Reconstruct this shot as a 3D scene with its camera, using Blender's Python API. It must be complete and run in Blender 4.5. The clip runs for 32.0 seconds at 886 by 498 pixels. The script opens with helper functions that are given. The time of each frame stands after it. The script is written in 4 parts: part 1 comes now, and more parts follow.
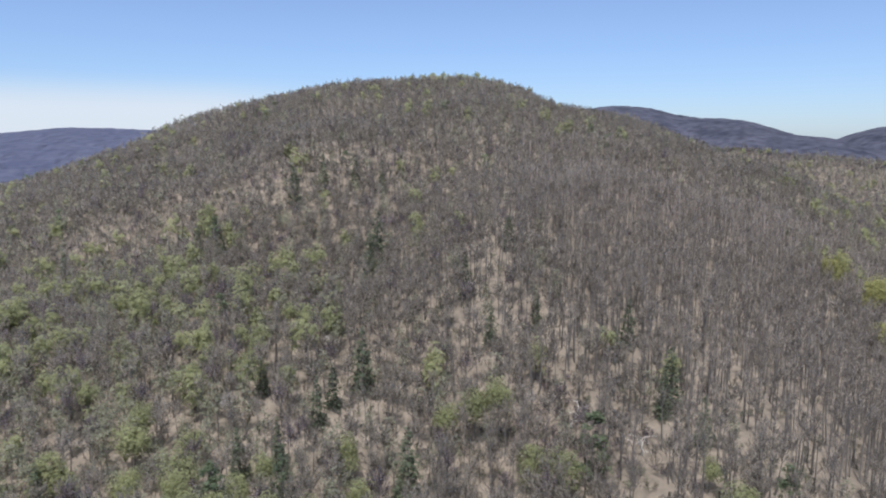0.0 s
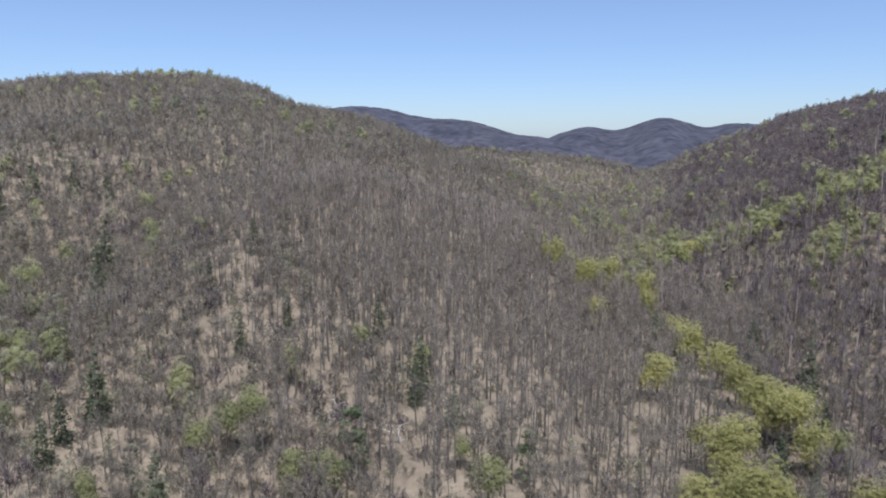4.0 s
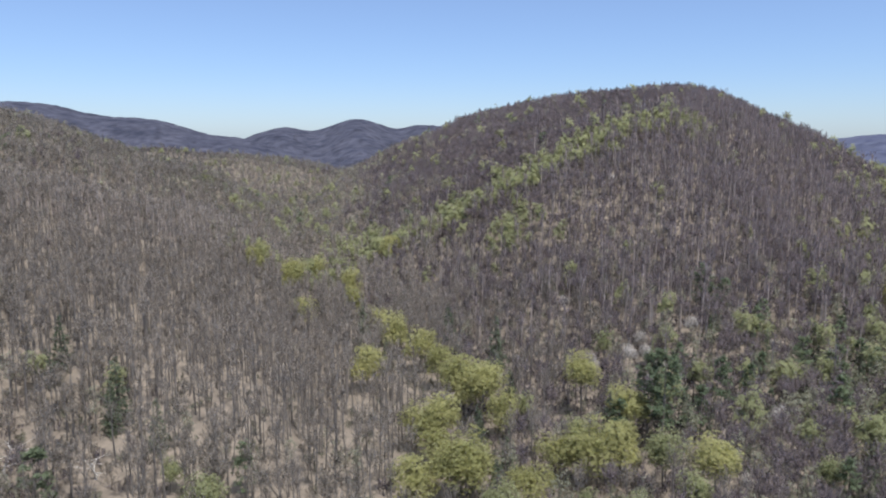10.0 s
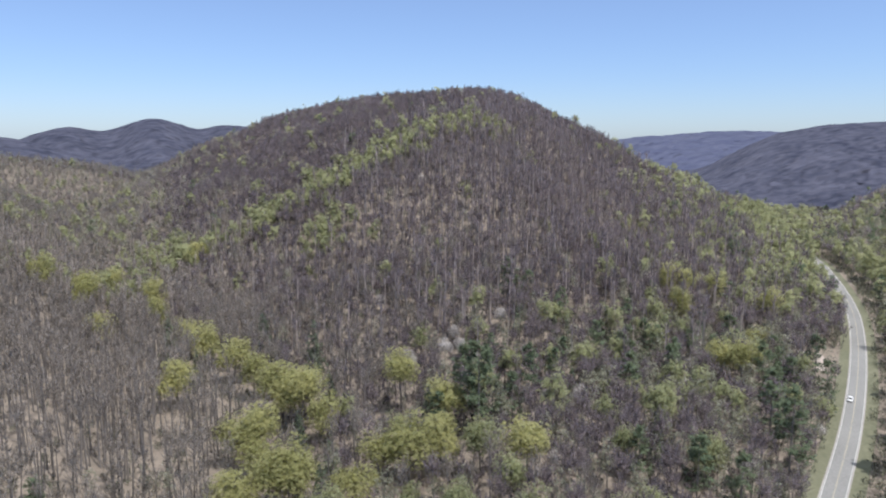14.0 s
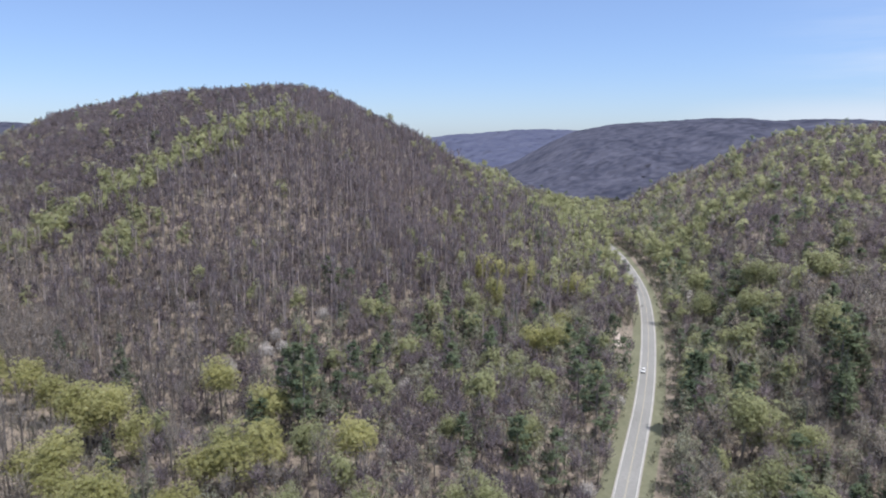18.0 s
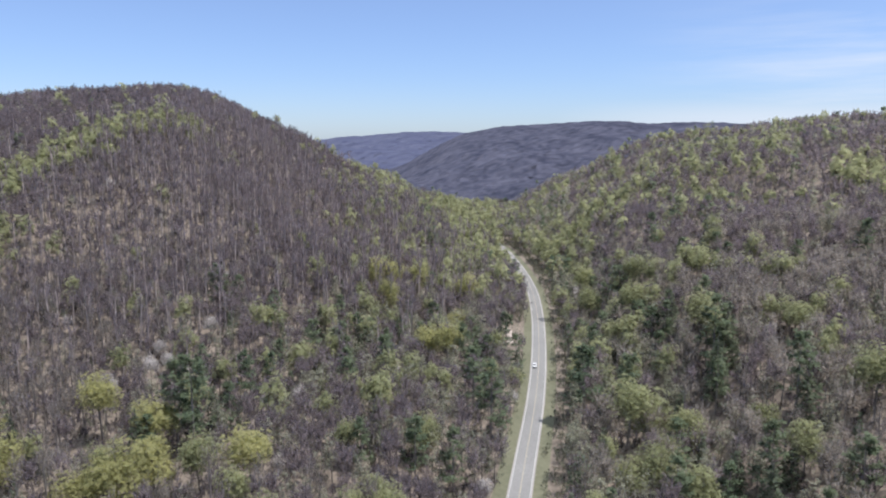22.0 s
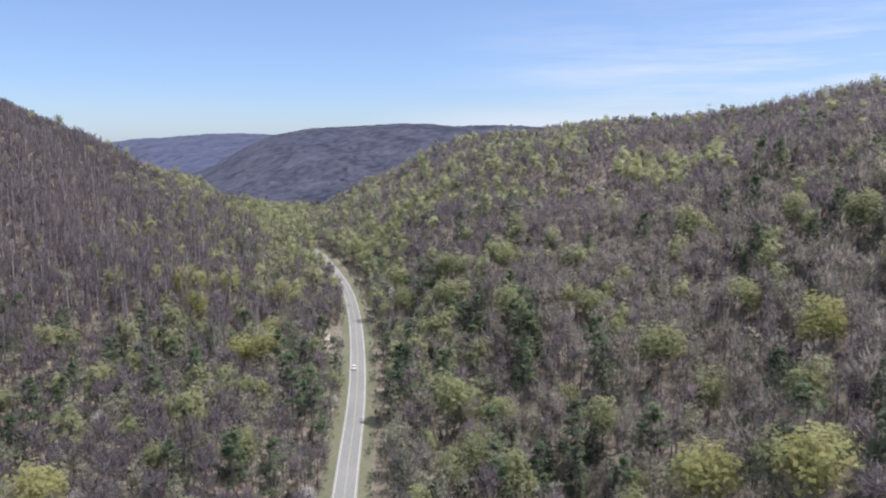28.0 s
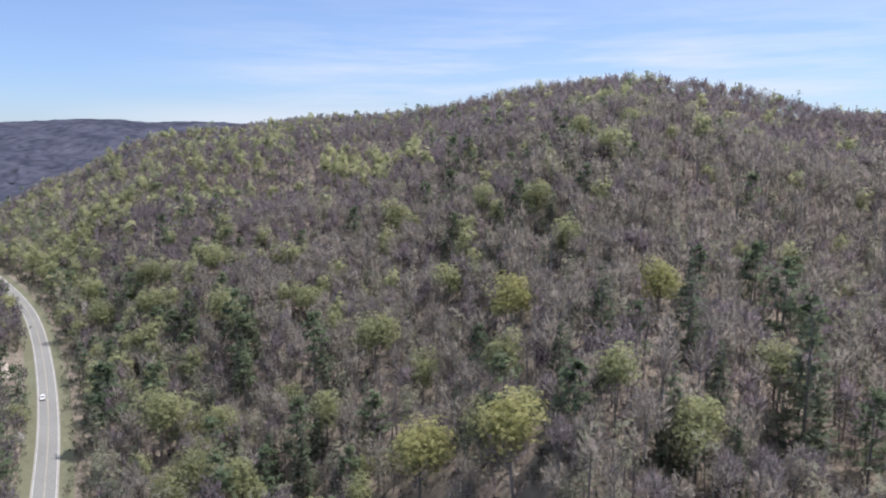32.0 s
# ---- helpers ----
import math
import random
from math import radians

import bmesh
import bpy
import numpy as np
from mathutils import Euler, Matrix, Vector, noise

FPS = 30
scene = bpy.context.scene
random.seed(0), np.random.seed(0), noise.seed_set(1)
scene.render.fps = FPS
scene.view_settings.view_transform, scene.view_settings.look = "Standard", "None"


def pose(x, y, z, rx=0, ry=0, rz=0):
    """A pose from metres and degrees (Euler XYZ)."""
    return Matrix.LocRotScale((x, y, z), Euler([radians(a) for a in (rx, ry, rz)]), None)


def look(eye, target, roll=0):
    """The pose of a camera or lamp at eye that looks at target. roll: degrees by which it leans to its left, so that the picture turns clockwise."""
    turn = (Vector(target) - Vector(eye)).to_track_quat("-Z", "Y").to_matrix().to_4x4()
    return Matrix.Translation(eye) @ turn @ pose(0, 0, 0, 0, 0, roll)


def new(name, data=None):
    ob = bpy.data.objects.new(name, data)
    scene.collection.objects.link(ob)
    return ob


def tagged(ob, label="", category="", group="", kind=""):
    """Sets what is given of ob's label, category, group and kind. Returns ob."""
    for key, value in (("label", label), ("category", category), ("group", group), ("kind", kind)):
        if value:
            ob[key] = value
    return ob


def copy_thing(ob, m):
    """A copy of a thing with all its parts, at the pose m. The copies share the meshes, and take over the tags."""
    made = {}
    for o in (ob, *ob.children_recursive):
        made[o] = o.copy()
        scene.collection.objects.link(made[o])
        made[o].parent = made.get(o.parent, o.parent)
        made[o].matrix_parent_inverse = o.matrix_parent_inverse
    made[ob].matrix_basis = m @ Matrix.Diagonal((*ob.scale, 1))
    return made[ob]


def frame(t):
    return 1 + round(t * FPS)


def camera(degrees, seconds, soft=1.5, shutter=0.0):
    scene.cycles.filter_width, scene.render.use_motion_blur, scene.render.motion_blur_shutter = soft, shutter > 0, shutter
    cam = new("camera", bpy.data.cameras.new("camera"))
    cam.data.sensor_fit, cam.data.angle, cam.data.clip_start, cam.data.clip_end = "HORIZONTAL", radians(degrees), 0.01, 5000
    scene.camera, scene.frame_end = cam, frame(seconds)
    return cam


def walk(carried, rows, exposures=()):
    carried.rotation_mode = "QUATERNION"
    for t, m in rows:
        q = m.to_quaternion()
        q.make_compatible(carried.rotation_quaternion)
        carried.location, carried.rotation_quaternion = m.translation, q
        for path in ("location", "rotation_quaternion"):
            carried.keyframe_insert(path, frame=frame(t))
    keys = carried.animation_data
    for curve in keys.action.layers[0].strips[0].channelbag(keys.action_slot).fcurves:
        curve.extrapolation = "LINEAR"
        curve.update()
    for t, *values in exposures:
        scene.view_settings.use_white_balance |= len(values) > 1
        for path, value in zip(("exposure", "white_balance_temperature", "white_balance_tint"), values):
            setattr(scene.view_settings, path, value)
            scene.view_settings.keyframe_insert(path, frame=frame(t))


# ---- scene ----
# ---------------------------------------------------------------- camera
EYE = 105.0          # metres above the road
cam = camera(64.2, 32.0, soft=2.0)
TURNS = [            # seconds, yaw, pitch, roll
    (0, 0.00, -8.99, 0.01),
    (0.5, -3.81, -8.96, 0.05),
    (1, -8.75, -9.05, 0.08),
    (1.5, -13.30, -9.06, -0.01),
    (2, -15.74, -9.01, -0.05),
    (2.5, -16.82, -9.04, -0.01),
    (4.5, -22.98, -9.06, -0.16),
    (5, -26.29, -9.12, -0.14),
    (5.5, -29.62, -9.11, -0.15),
    (6, -33.71, -9.06, -0.14),
    (6.5, -37.11, -9.02, -0.22),
    (7, -39.31, -9.02, -0.15),
    (7.5, -40.72, -9.05, -0.17),
    (8, -42.04, -9.02, -0.20),
    (8.5, -42.75, -8.99, -0.19),
    (9, -43.04, -8.97, -0.15),
    (9.5, -43.24, -8.96, -0.07),
    (10, -44.38, -9.02, -0.01),
    (10.5, -46.49, -8.96, 0.02),
    (11, -48.98, -8.99, 0.03),
    (11.5, -51.01, -8.95, 0.04),
    (12, -52.64, -8.87, 0.05),
    (12.5, -54.45, -8.91, 0.09),
    (13, -56.09, -8.91, 0.14),
    (13.5, -58.11, -8.94, 0.09),
    (15.5, -64.28, -8.95, 0.02),
    (16, -68.00, -9.02, 0.04),
    (16.5, -71.59, -9.05, -0.06),
    (17, -72.70, -9.05, -0.04),
    (17.5, -73.63, -9.09, -0.01),
    (18, -74.21, -9.10, 0.02),
    (18.5, -74.71, -9.07, 0.01),
    (19, -73.34, -9.01, 0.11),
    (19.5, -71.85, -8.92, 0.17),
    (20, -71.07, -8.88, 0.22),
    (20.5, -71.62, -8.83, 0.24),
    (21, -75.59, -8.85, 0.17),
    (21.5, -79.20, -8.85, 0.08),
    (22, -82.99, -8.92, -0.03),
    (22.5, -86.50, -8.94, -0.17),
    (23, -90.00, -8.93, -0.25),
    (23.5, -91.86, -8.92, -0.27),
    (24, -92.17, -8.90, -0.20),
    (24.5, -92.45, -8.89, -0.15),
    (25, -92.77, -8.90, -0.10),
    (25.5, -93.11, -8.89, -0.06),
    (27.5, -94.37, -8.74, 0.02),
    (28, -98.14, -8.76, -0.03),
    (28.5, -100.84, -8.77, -0.05),
    (29, -102.85, -8.82, 0.01),
    (29.5, -105.40, -8.83, 0.00),
    (30, -109.80, -8.88, 0.05),
    (30.5, -115.80, -8.94, -0.08),
    (31, -118.35, -8.95, -0.08),
    (31.5, -120.03, -9.01, -0.02),
    (32, -121.38, -9.00, -0.04)]
walk(cam, [(t, pose(0, 0, EYE, 90 + p, 0, y) @ pose(0, 0, 0, 0, 0, r)) for t, y, p, r in TURNS],
     exposures=[(0, 0.33, 6430, 10.5), (9, 0.38, 6470, 10), (13, 0.41, 6440, 10.5), (17, 0.43, 6380, 12.5), (32, 0.44, 6420, 13.5)])

# ---------------------------------------------------------------- light
SUN_AZ, SUN_EL = 191.0, 66.0   # clockwise from the first view, degrees
world = bpy.data.worlds.new("sky")
scene.world = world
world.use_nodes = True


def sky_world():
    nt = world.node_tree
    nt.nodes.clear()

    def node(kind, *args, **props):
        n = nt.nodes.new("ShaderNode" + kind)
        for k, v in props.items():
            setattr(n, k, v)
        for i, v in enumerate(args):
            if v is None:
                continue
            if hasattr(v, "links"):
                nt.links.new(v, n.inputs[i])
            else:
                n.inputs[i].default_value = v
        return n

    def calc(op, *args):
        return node("Math", *args, operation=op).outputs[0]

    def toward(az, el, near, far):
        """1 round that direction, fading to 0 between two angles from it."""
        d = (math.sin(radians(az)) * math.cos(radians(el)), math.cos(radians(az)) * math.cos(radians(el)), math.sin(radians(el)))
        dot = node("VectorMath", way, d, operation="DOT_PRODUCT").outputs["Value"]
        return node("MapRange", dot, math.cos(radians(far)), math.cos(radians(near)), 0.0, 1.0, interpolation_type="SMOOTHSTEP").outputs[0]

    way = node("TexCoord").outputs["Generated"]
    up = node("SeparateXYZ", way).outputs[2]
    sky = node("TexSky", sky_type='NISHITA', sun_disc=False)
    sky.sun_elevation, sky.sun_rotation = radians(SUN_EL), radians(SUN_AZ)
    sky.altitude, sky.air_density, sky.dust_density, sky.ozone_density = 300, 1.0, 0.3, 3.0
    tint = node("Mix", node("MapRange", up, 0.0, 0.3, 0.0, 1.0).outputs[0], None, None, None, None, None, (*LOW_TINT, 1), (*HIGH_TINT, 1), data_type="RGBA").outputs[2]
    blue = node("Mix", 1.0, None, None, None, None, None, sky.outputs[0], tint, data_type="RGBA", blend_type="MULTIPLY")
    flat = node("VectorMath", way, (2.2, 2.2, 26.0), operation="MULTIPLY").outputs[0]
    wisps = node("TexNoise", flat, None, 1.6, 6.0, 0.6).outputs[0]
    wisps = node("MapRange", wisps, 0.42, 0.72, 0.0, 1.0).outputs[0]
    low_bank = calc("MULTIPLY", toward(-27, 0, 8, 20), node("MapRange", up, 0.085, 0.03, 0.0, 1.0, interpolation_type="SMOOTHSTEP").outputs[0])
    high = calc("MULTIPLY", toward(142, 6, 10, 48), node("MapRange", up, 0.22, 0.08, 0.0, 1.0, interpolation_type="SMOOTHSTEP").outputs[0])
    bank = calc("MULTIPLY", toward(122, 1, 12, 34), node("MapRange", up, 0.06, 0.02, 0.0, 0.7, interpolation_type="SMOOTHSTEP").outputs[0])
    haze = node("MapRange", up, 0.09, 0.0, 0.0, 0.1, interpolation_type="SMOOTHSTEP").outputs[0]
    streaks = calc("MULTIPLY", calc("MULTIPLY", high, calc("ADD", calc("MULTIPLY", wisps, 1.0), 0.12)), 0.75)
    fill_veil = node("MapRange", up, 0.25, 0.75, 0.0, 0.72, interpolation_type="SMOOTHSTEP").outputs[0]   # unseen upper sky brightened to add fill light
    amount = calc("MAXIMUM", calc("MAXIMUM", calc("MAXIMUM", calc("MAXIMUM", streaks, fill_veil), bank), calc("MULTIPLY", low_bank, 0.9)), haze)
    cloud = node("Mix", None, None, None, None, None, None, blue.outputs[2], (*CLOUD, 1), data_type="RGBA")
    nt.links.new(amount, cloud.inputs[0])
    bg = node("Background", cloud.outputs[2], 0.094)
    out = node("OutputWorld", bg.outputs[0])


LOW_TINT, HIGH_TINT, CLOUD = (0.66, 0.825, 1.18), (1.22, 1.14, 1.2), (6.2, 6.8, 7.6)
sky_world()
sun = new("sun", bpy.data.lights.new("sun", "SUN"))
sun.data.energy, sun.data.angle, sun.data.color = 3.1, radians(0.6), (1.0, 0.96, 0.92)
a, e = radians(SUN_AZ), radians(SUN_EL)
sun.matrix_world = look((0, 0, 400), (-900 * math.sin(a) * math.cos(e), -900 * math.cos(a) * math.cos(e), 400 - 900 * math.sin(e)))


# ---------------------------------------------------------------- materials
def material(name, low, high, fine=1.5, coarse=0.02, rough=0.9, patch=0.5, bump=0.0, spec=0.2, leaf=0.0, airy=0.0):
    """Two tones mixed by a fine and a coarse noise at real-world size."""
    m = bpy.data.materials.new(name)
    m.use_nodes = True
    nt = m.node_tree
    bsdf = nt.nodes["Principled BSDF"]
    geo = nt.nodes.new("ShaderNodeNewGeometry")
    vals = []
    for scale, detail in ((fine, 3.0), (coarse, 4.0)):
        n = nt.nodes.new("ShaderNodeTexNoise")
        n.inputs["Scale"].default_value, n.inputs["Detail"].default_value = scale, detail
        nt.links.new(geo.outputs["Position"], n.inputs["Vector"])
        vals.append(n)
    mix = nt.nodes.new("ShaderNodeMix")
    mix.inputs[0].default_value = patch
    own = vals[0].outputs[0]
    if leaf:   # each tree has a tone of its own
        tone = nt.nodes.new("ShaderNodeAttribute")
        tone.attribute_name = "tone"
        blend = nt.nodes.new("ShaderNodeMix")
        blend.inputs[0].default_value = 0.6
        nt.links.new(own, blend.inputs[2])
        nt.links.new(tone.outputs["Fac"], blend.inputs[3])
        own = blend.outputs[0]
    nt.links.new(own, mix.inputs[2])
    nt.links.new(vals[1].outputs[0], mix.inputs[3])
    ramp = nt.nodes.new("ShaderNodeValToRGB")
    ramp.color_ramp.elements[0].position, ramp.color_ramp.elements[1].position = 0.34, 0.66
    ramp.color_ramp.elements[0].color, ramp.color_ramp.elements[1].color = (*low, 1), (*high, 1)
    nt.links.new(mix.outputs[0], ramp.inputs[0])
    nt.links.new(ramp.outputs[0], bsdf.inputs["Base Color"])
    bsdf.inputs["Roughness"].default_value = rough
    bsdf.inputs["Specular IOR Level"].default_value = spec
    if bump:
        b = nt.nodes.new("ShaderNodeBump")
        b.inputs["Strength"].default_value, b.inputs["Distance"].default_value = 0.6, bump
        nt.links.new(vals[0].outputs[0], b.inputs["Height"])
        nt.links.new(b.outputs[0], bsdf.inputs["Normal"])
    if leaf:   # light shines through thin leaves; a crown is lit as the rounded whole that it is
        out = nt.nodes.new("ShaderNodeAttribute")
        out.attribute_name = "outward"
        turn = nt.nodes.new("ShaderNodeVectorTransform")
        turn.vector_type, turn.convert_from, turn.convert_to = "NORMAL", "OBJECT", "WORLD"
        nt.links.new(out.outputs["Vector"], turn.inputs[0])
        nt.links.new(turn.outputs[0], bsdf.inputs["Normal"])
        glow = nt.nodes.new("ShaderNodeBsdfTranslucent")
        nt.links.new(ramp.outputs[0], glow.inputs["Color"])
        both = nt.nodes.new("ShaderNodeMixShader")
        both.inputs[0].default_value = leaf
        nt.links.new(bsdf.outputs[0], both.inputs[1])
        nt.links.new(glow.outputs[0], both.inputs[2])
        last = both
        if airy:   # open twig work: part of the light passes between the twigs
            gaps = nt.nodes.new("ShaderNodeTexNoise")
            gaps.inputs["Scale"].default_value, gaps.inputs["Detail"].default_value = 1.4, 3.0
            nt.links.new(geo.outputs["Position"], gaps.inputs["Vector"])
            span = nt.nodes.new("ShaderNodeMapRange")
            for i, v in ((1, 0.3), (2, 0.7), (3, airy * 0.6), (4, min(1.0, airy * 1.4))):
                span.inputs[i].default_value = v
            nt.links.new(gaps.outputs[0], span.inputs[0])
            clear = nt.nodes.new("ShaderNodeBsdfTransparent")
            last = nt.nodes.new("ShaderNodeMixShader")
            nt.links.new(span.outputs[0], last.inputs[0])
            nt.links.new(both.outputs[0], last.inputs[1])
            nt.links.new(clear.outputs[0], last.inputs[2])
        nt.links.new(last.outputs[0], nt.nodes["Material Output"].inputs["Surface"])
    return m


M_LITTER = material("leaf_litter", (0.16, 0.136, 0.11), (0.3, 0.254, 0.208), 0.35, 0.03, bump=0.2)
M_BARK = material("bark", (0.12, 0.108, 0.1), (0.27, 0.246, 0.228), 0.8, 0.05)
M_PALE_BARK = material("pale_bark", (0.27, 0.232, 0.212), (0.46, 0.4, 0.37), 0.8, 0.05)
M_TWIG = material("twigs", (0.315, 0.286, 0.257), (0.445, 0.408, 0.37), 0.09, 0.012, leaf=0.5, airy=0.58)
M_FINE = material("fine_twigs", (0.37, 0.328, 0.292), (0.51, 0.458, 0.412), 0.09, 0.012, leaf=0.5, airy=0.6)
# purple-brown of the buds, with some haze blue mixed into the colour
M_TWIG_RED_HAZED = material("budding_twigs_hazed", (0.23, 0.197, 0.216), (0.33, 0.286, 0.31), 0.09, 0.012, leaf=0.5, airy=0.55)
M_SPRING = material("spring_leaves", (0.295, 0.318, 0.178), (0.425, 0.446, 0.25), 0.12, 0.02, leaf=0.55, airy=0.42)
M_GOLD = material("yellow_leaves", (0.36, 0.365, 0.168), (0.51, 0.502, 0.243), 0.12, 0.02, leaf=0.55, airy=0.42)
M_OLIVE = material("young_leaves", (0.275, 0.282, 0.212), (0.385, 0.392, 0.295), 0.12, 0.02, leaf=0.5, airy=0.5)
M_NEEDLE = material("needles", (0.105, 0.135, 0.092), (0.18, 0.212, 0.142), 0.25, 0.02, leaf=0.45, airy=0.25)
M_DEAD = material("dead_wood", (0.55, 0.52, 0.48), (0.75, 0.72, 0.68), 1.5, 0.2)
M_PINE = material("pine_needles", (0.125, 0.168, 0.105), (0.205, 0.25, 0.155), 0.25, 0.02, leaf=0.45, airy=0.3)
M_BLOOM = material("blossom", (0.46, 0.435, 0.42), (0.68, 0.655, 0.635), 0.3, 0.05, leaf=0.5, airy=0.58)
# the blue-violet of distance haze is put into this base colour
M_FAR_HAZED = material("far_woods_hazed", (0.085, 0.094, 0.145), (0.2, 0.208, 0.28), 0.07, 0.018, leaf=0.5)
# same kind of woods, bluer and lighter: thicker haze painted into the colour
M_FARTHEST_HAZED = material("farthest_woods_hazed", (0.15, 0.17, 0.28), (0.215, 0.238, 0.35), 0.05, 0.012, leaf=0.5)
M_ASPHALT = material("asphalt", (0.225, 0.224, 0.216), (0.31, 0.307, 0.295), 1.2, 0.04)
M_PAINT = material("road_paint", (0.50, 0.50, 0.48), (0.66, 0.66, 0.63), 2.0, 0.1)
M_CENTRE = material("centre_paint", (0.40, 0.37, 0.28), (0.50, 0.46, 0.36), 2.0, 0.1)
M_GRASS = material("verge_grass", (0.135, 0.142, 0.092), (0.21, 0.208, 0.14), 0.5, 0.05)
M_SOIL = material("bare_soil", (0.34, 0.29, 0.25), (0.50, 0.44, 0.39), 0.8, 0.1, bump=0.1)
M_GRAVEL = material("gravel", (0.30, 0.28, 0.26), (0.45, 0.42, 0.39), 1.5, 0.08)

# ---------------------------------------------------------------- land
# Each range of hills: direction (clockwise, degrees), rise of its skyline (degrees), distance of the crest, distance of the foot
HILL_A = [(-60, -9.0, 700, 190), (-45, -6.5, 700, 200), (-32, -4.0, 800, 210), (-26, -1.48, 900, 210), (-21, 0.73, 950, 210), (-17, 2.32, 980, 205),
       (-11, 3.89, 1000, 200), (-7.3, 4.35, 1000, 200), (-1.5, 4.66, 1000, 200), (3, 4.64, 990, 195), (6, 4.09, 980, 190), (9, 2.85, 950, 190),
       (12, 2.2, 920, 185), (16, 1.18, 880, 185), (20, -0.4, 820, 180), (26, -3.0, 720, 180), (31, -7.5, 560, 185), (35.6, -12.6, 420, 190),
       (41.5, -20.0, 290, 200), (46, -30.0, 230, 205)]
HILL_A2 = [(0, 0.0, 1600, 1200), (5, 1.48, 1650, 1200), (11, 2.28, 1700, 1150), (16, 2.2, 1750, 1100), (18.1, 1.66, 1750, 1100),
       (22.9, 1.27, 1700, 1050), (25.9, 0.32, 1650, 1000), (28.4, -0.06, 1600, 1000), (32, -1.17, 1500, 1000), (36, -2.5, 1400, 1000),
       (41, -5.0, 1300, 1000)]
HILL_M = [(18, -2.0, 2300, 1700), (24, -0.97, 2300, 1600), (28, -0.37, 2300, 1500), (31.8, 0.74, 2250, 1500), (34, 0.48, 2400, 1550),
       (37.6, 1.44, 2350, 1500), (40.8, 0.64, 2500, 1600), (42.3, 0.91, 2500, 1600), (46, 0.64, 2500, 1600), (52, -0.5, 2500, 1700)]
HILL_B = [(26, -8.0, 950, 700), (33, -5.0, 1000, 620), (37, -2.6, 1060, 520), (41, -0.46, 1090, 430), (44, 0.69, 1100, 390), (46, 1.75, 1090, 360),
       (50, 2.7, 1060, 330), (54.3, 3.48, 1020, 310), (58, 3.93, 980, 300), (62.4, 4.11, 950, 290), (65, 3.6, 930, 290), (67.7, 2.47, 900, 290),
       (70, 1.22, 880, 300), (72.5, -0.06, 850, 310), (76, -2.16, 800, 330), (80, -4.1, 750, 360), (84, -6.6, 700, 420), (86.5, -8.6, 680, 520),
       (89, -10.5, 700, 640)]
HILL_C = [(58, -1.5, 3000, 2000), (66, -0.2, 3000, 2000), (72.5, -0.11, 3000, 2000), (80, 0.48, 3000, 2000), (84, 0.5, 3000, 2000),
       (88, 0.42, 3000, 2000), (96, -0.5, 3000, 2200)]
HILL_D = [(75, -4.6, 1500, 1050), (79.3, -2.6, 1600, 1050), (82, -0.85, 1650, 1050), (84.3, 0.25, 1680, 1050), (85.4, 0.56, 1700, 1050),
       (87.5, 0.93, 1700, 1050), (89.8, 1.06, 1700, 1050), (93, 1.19, 1700, 1100), (96.7, 1.36, 1700, 1100), (99.7, 1.17, 1700, 1150),
       (104.6, 1.2, 1700, 1200), (110, 0.68, 1700, 1200), (118, -0.5, 1700, 1300)]
HILL_E = [(83, -7.5, 1000, 800), (87, -6.0, 1000, 700), (90, -4.0, 1000, 520), (94, -2.2, 1000, 340), (98, -0.3, 1000, 270), (101, 0.52, 990, 240),
       (104.6, 1.08, 970, 215), (108.8, 1.89, 940, 190), (113, 1.87, 900, 165), (117.6, 2.07, 850, 140), (122, 2.78, 790, 115),
       (126.6, 3.88, 730, 90), (131, 4.84, 680, 70), (135.2, 5.14, 650, 60), (139.4, 4.18, 640, 55), (143.3, 3.32, 630, 50), (147, 2.26, 620, 50),
       (150, 1.51, 610, 50), (158, 1.0, 600, 60), (172, -2.0, 600, 80), (190, -6.0, 600, 120)]
HILL_F = [(-70, -1.0, 2600, 1600), (-50, 0.1, 2600, 1600), (-32, 0.26, 2600, 1600), (-28, 0.62, 2600, 1600), (-22, 0.57, 2600, 1600),
       (-14, 0.2, 2600, 1600), (-6, -1.5, 2600, 1600)]
HILL_G = [(138, 0.0, 1300, 800), (149, 1.56, 1300, 800), (153, 1.61, 1300, 800), (170, 2.0, 1300, 700), (200, 1.0, 1200, 500), (240, 0.0, 1400, 500),
       (280, 1.0, 1500, 500), (305, -2.0, 1500, 700)]
HILLS = [(1.0, HILL_A), (1.0, HILL_A2), (1.0, HILL_M), (1.0, HILL_B), (1.0, HILL_C), (1.0, HILL_D), (0.62, HILL_E), (1.0, HILL_F), (1.0, HILL_G)]   # bend of the slope, crest line
CROWN = 19.0   # the woods stand this much above the crests
ROAD = [(-4500, 620), (-1500, 260), (-500, 66), (-100, 25), (100, 8.3), (211, 0.5), (285, -4.3), (368, -6.2), (418, -5.8), (480, -3.2), (520, 0.6), (567, 6.7),
        (620, 14.8), (658, 21.3), (700, 32), (760, 50), (830, 84), (900, 135), (1000, 210), (1150, 290), (1400, 390), (1900, 560)]


def spline(keys, x):
    """Monotone-ish smooth curve through keys (k, value) at x."""
    k = np.array([q[0] for q in keys], float)
    v = np.array([q[1] for q in keys], float)
    s = np.gradient(v, k)
    i = np.clip(np.searchsorted(k, x) - 1, 0, len(k) - 2)
    h = k[i + 1] - k[i]
    u = np.clip((x - k[i]) / h, 0, 1)
    return ((2 * u**3 - 3 * u**2 + 1) * v[i] + (u**3 - 2 * u**2 + u) * h * s[i] + (3 * u**2 - 2 * u**3) * v[i + 1] + (u**3 - u**2) * h * s[i + 1])


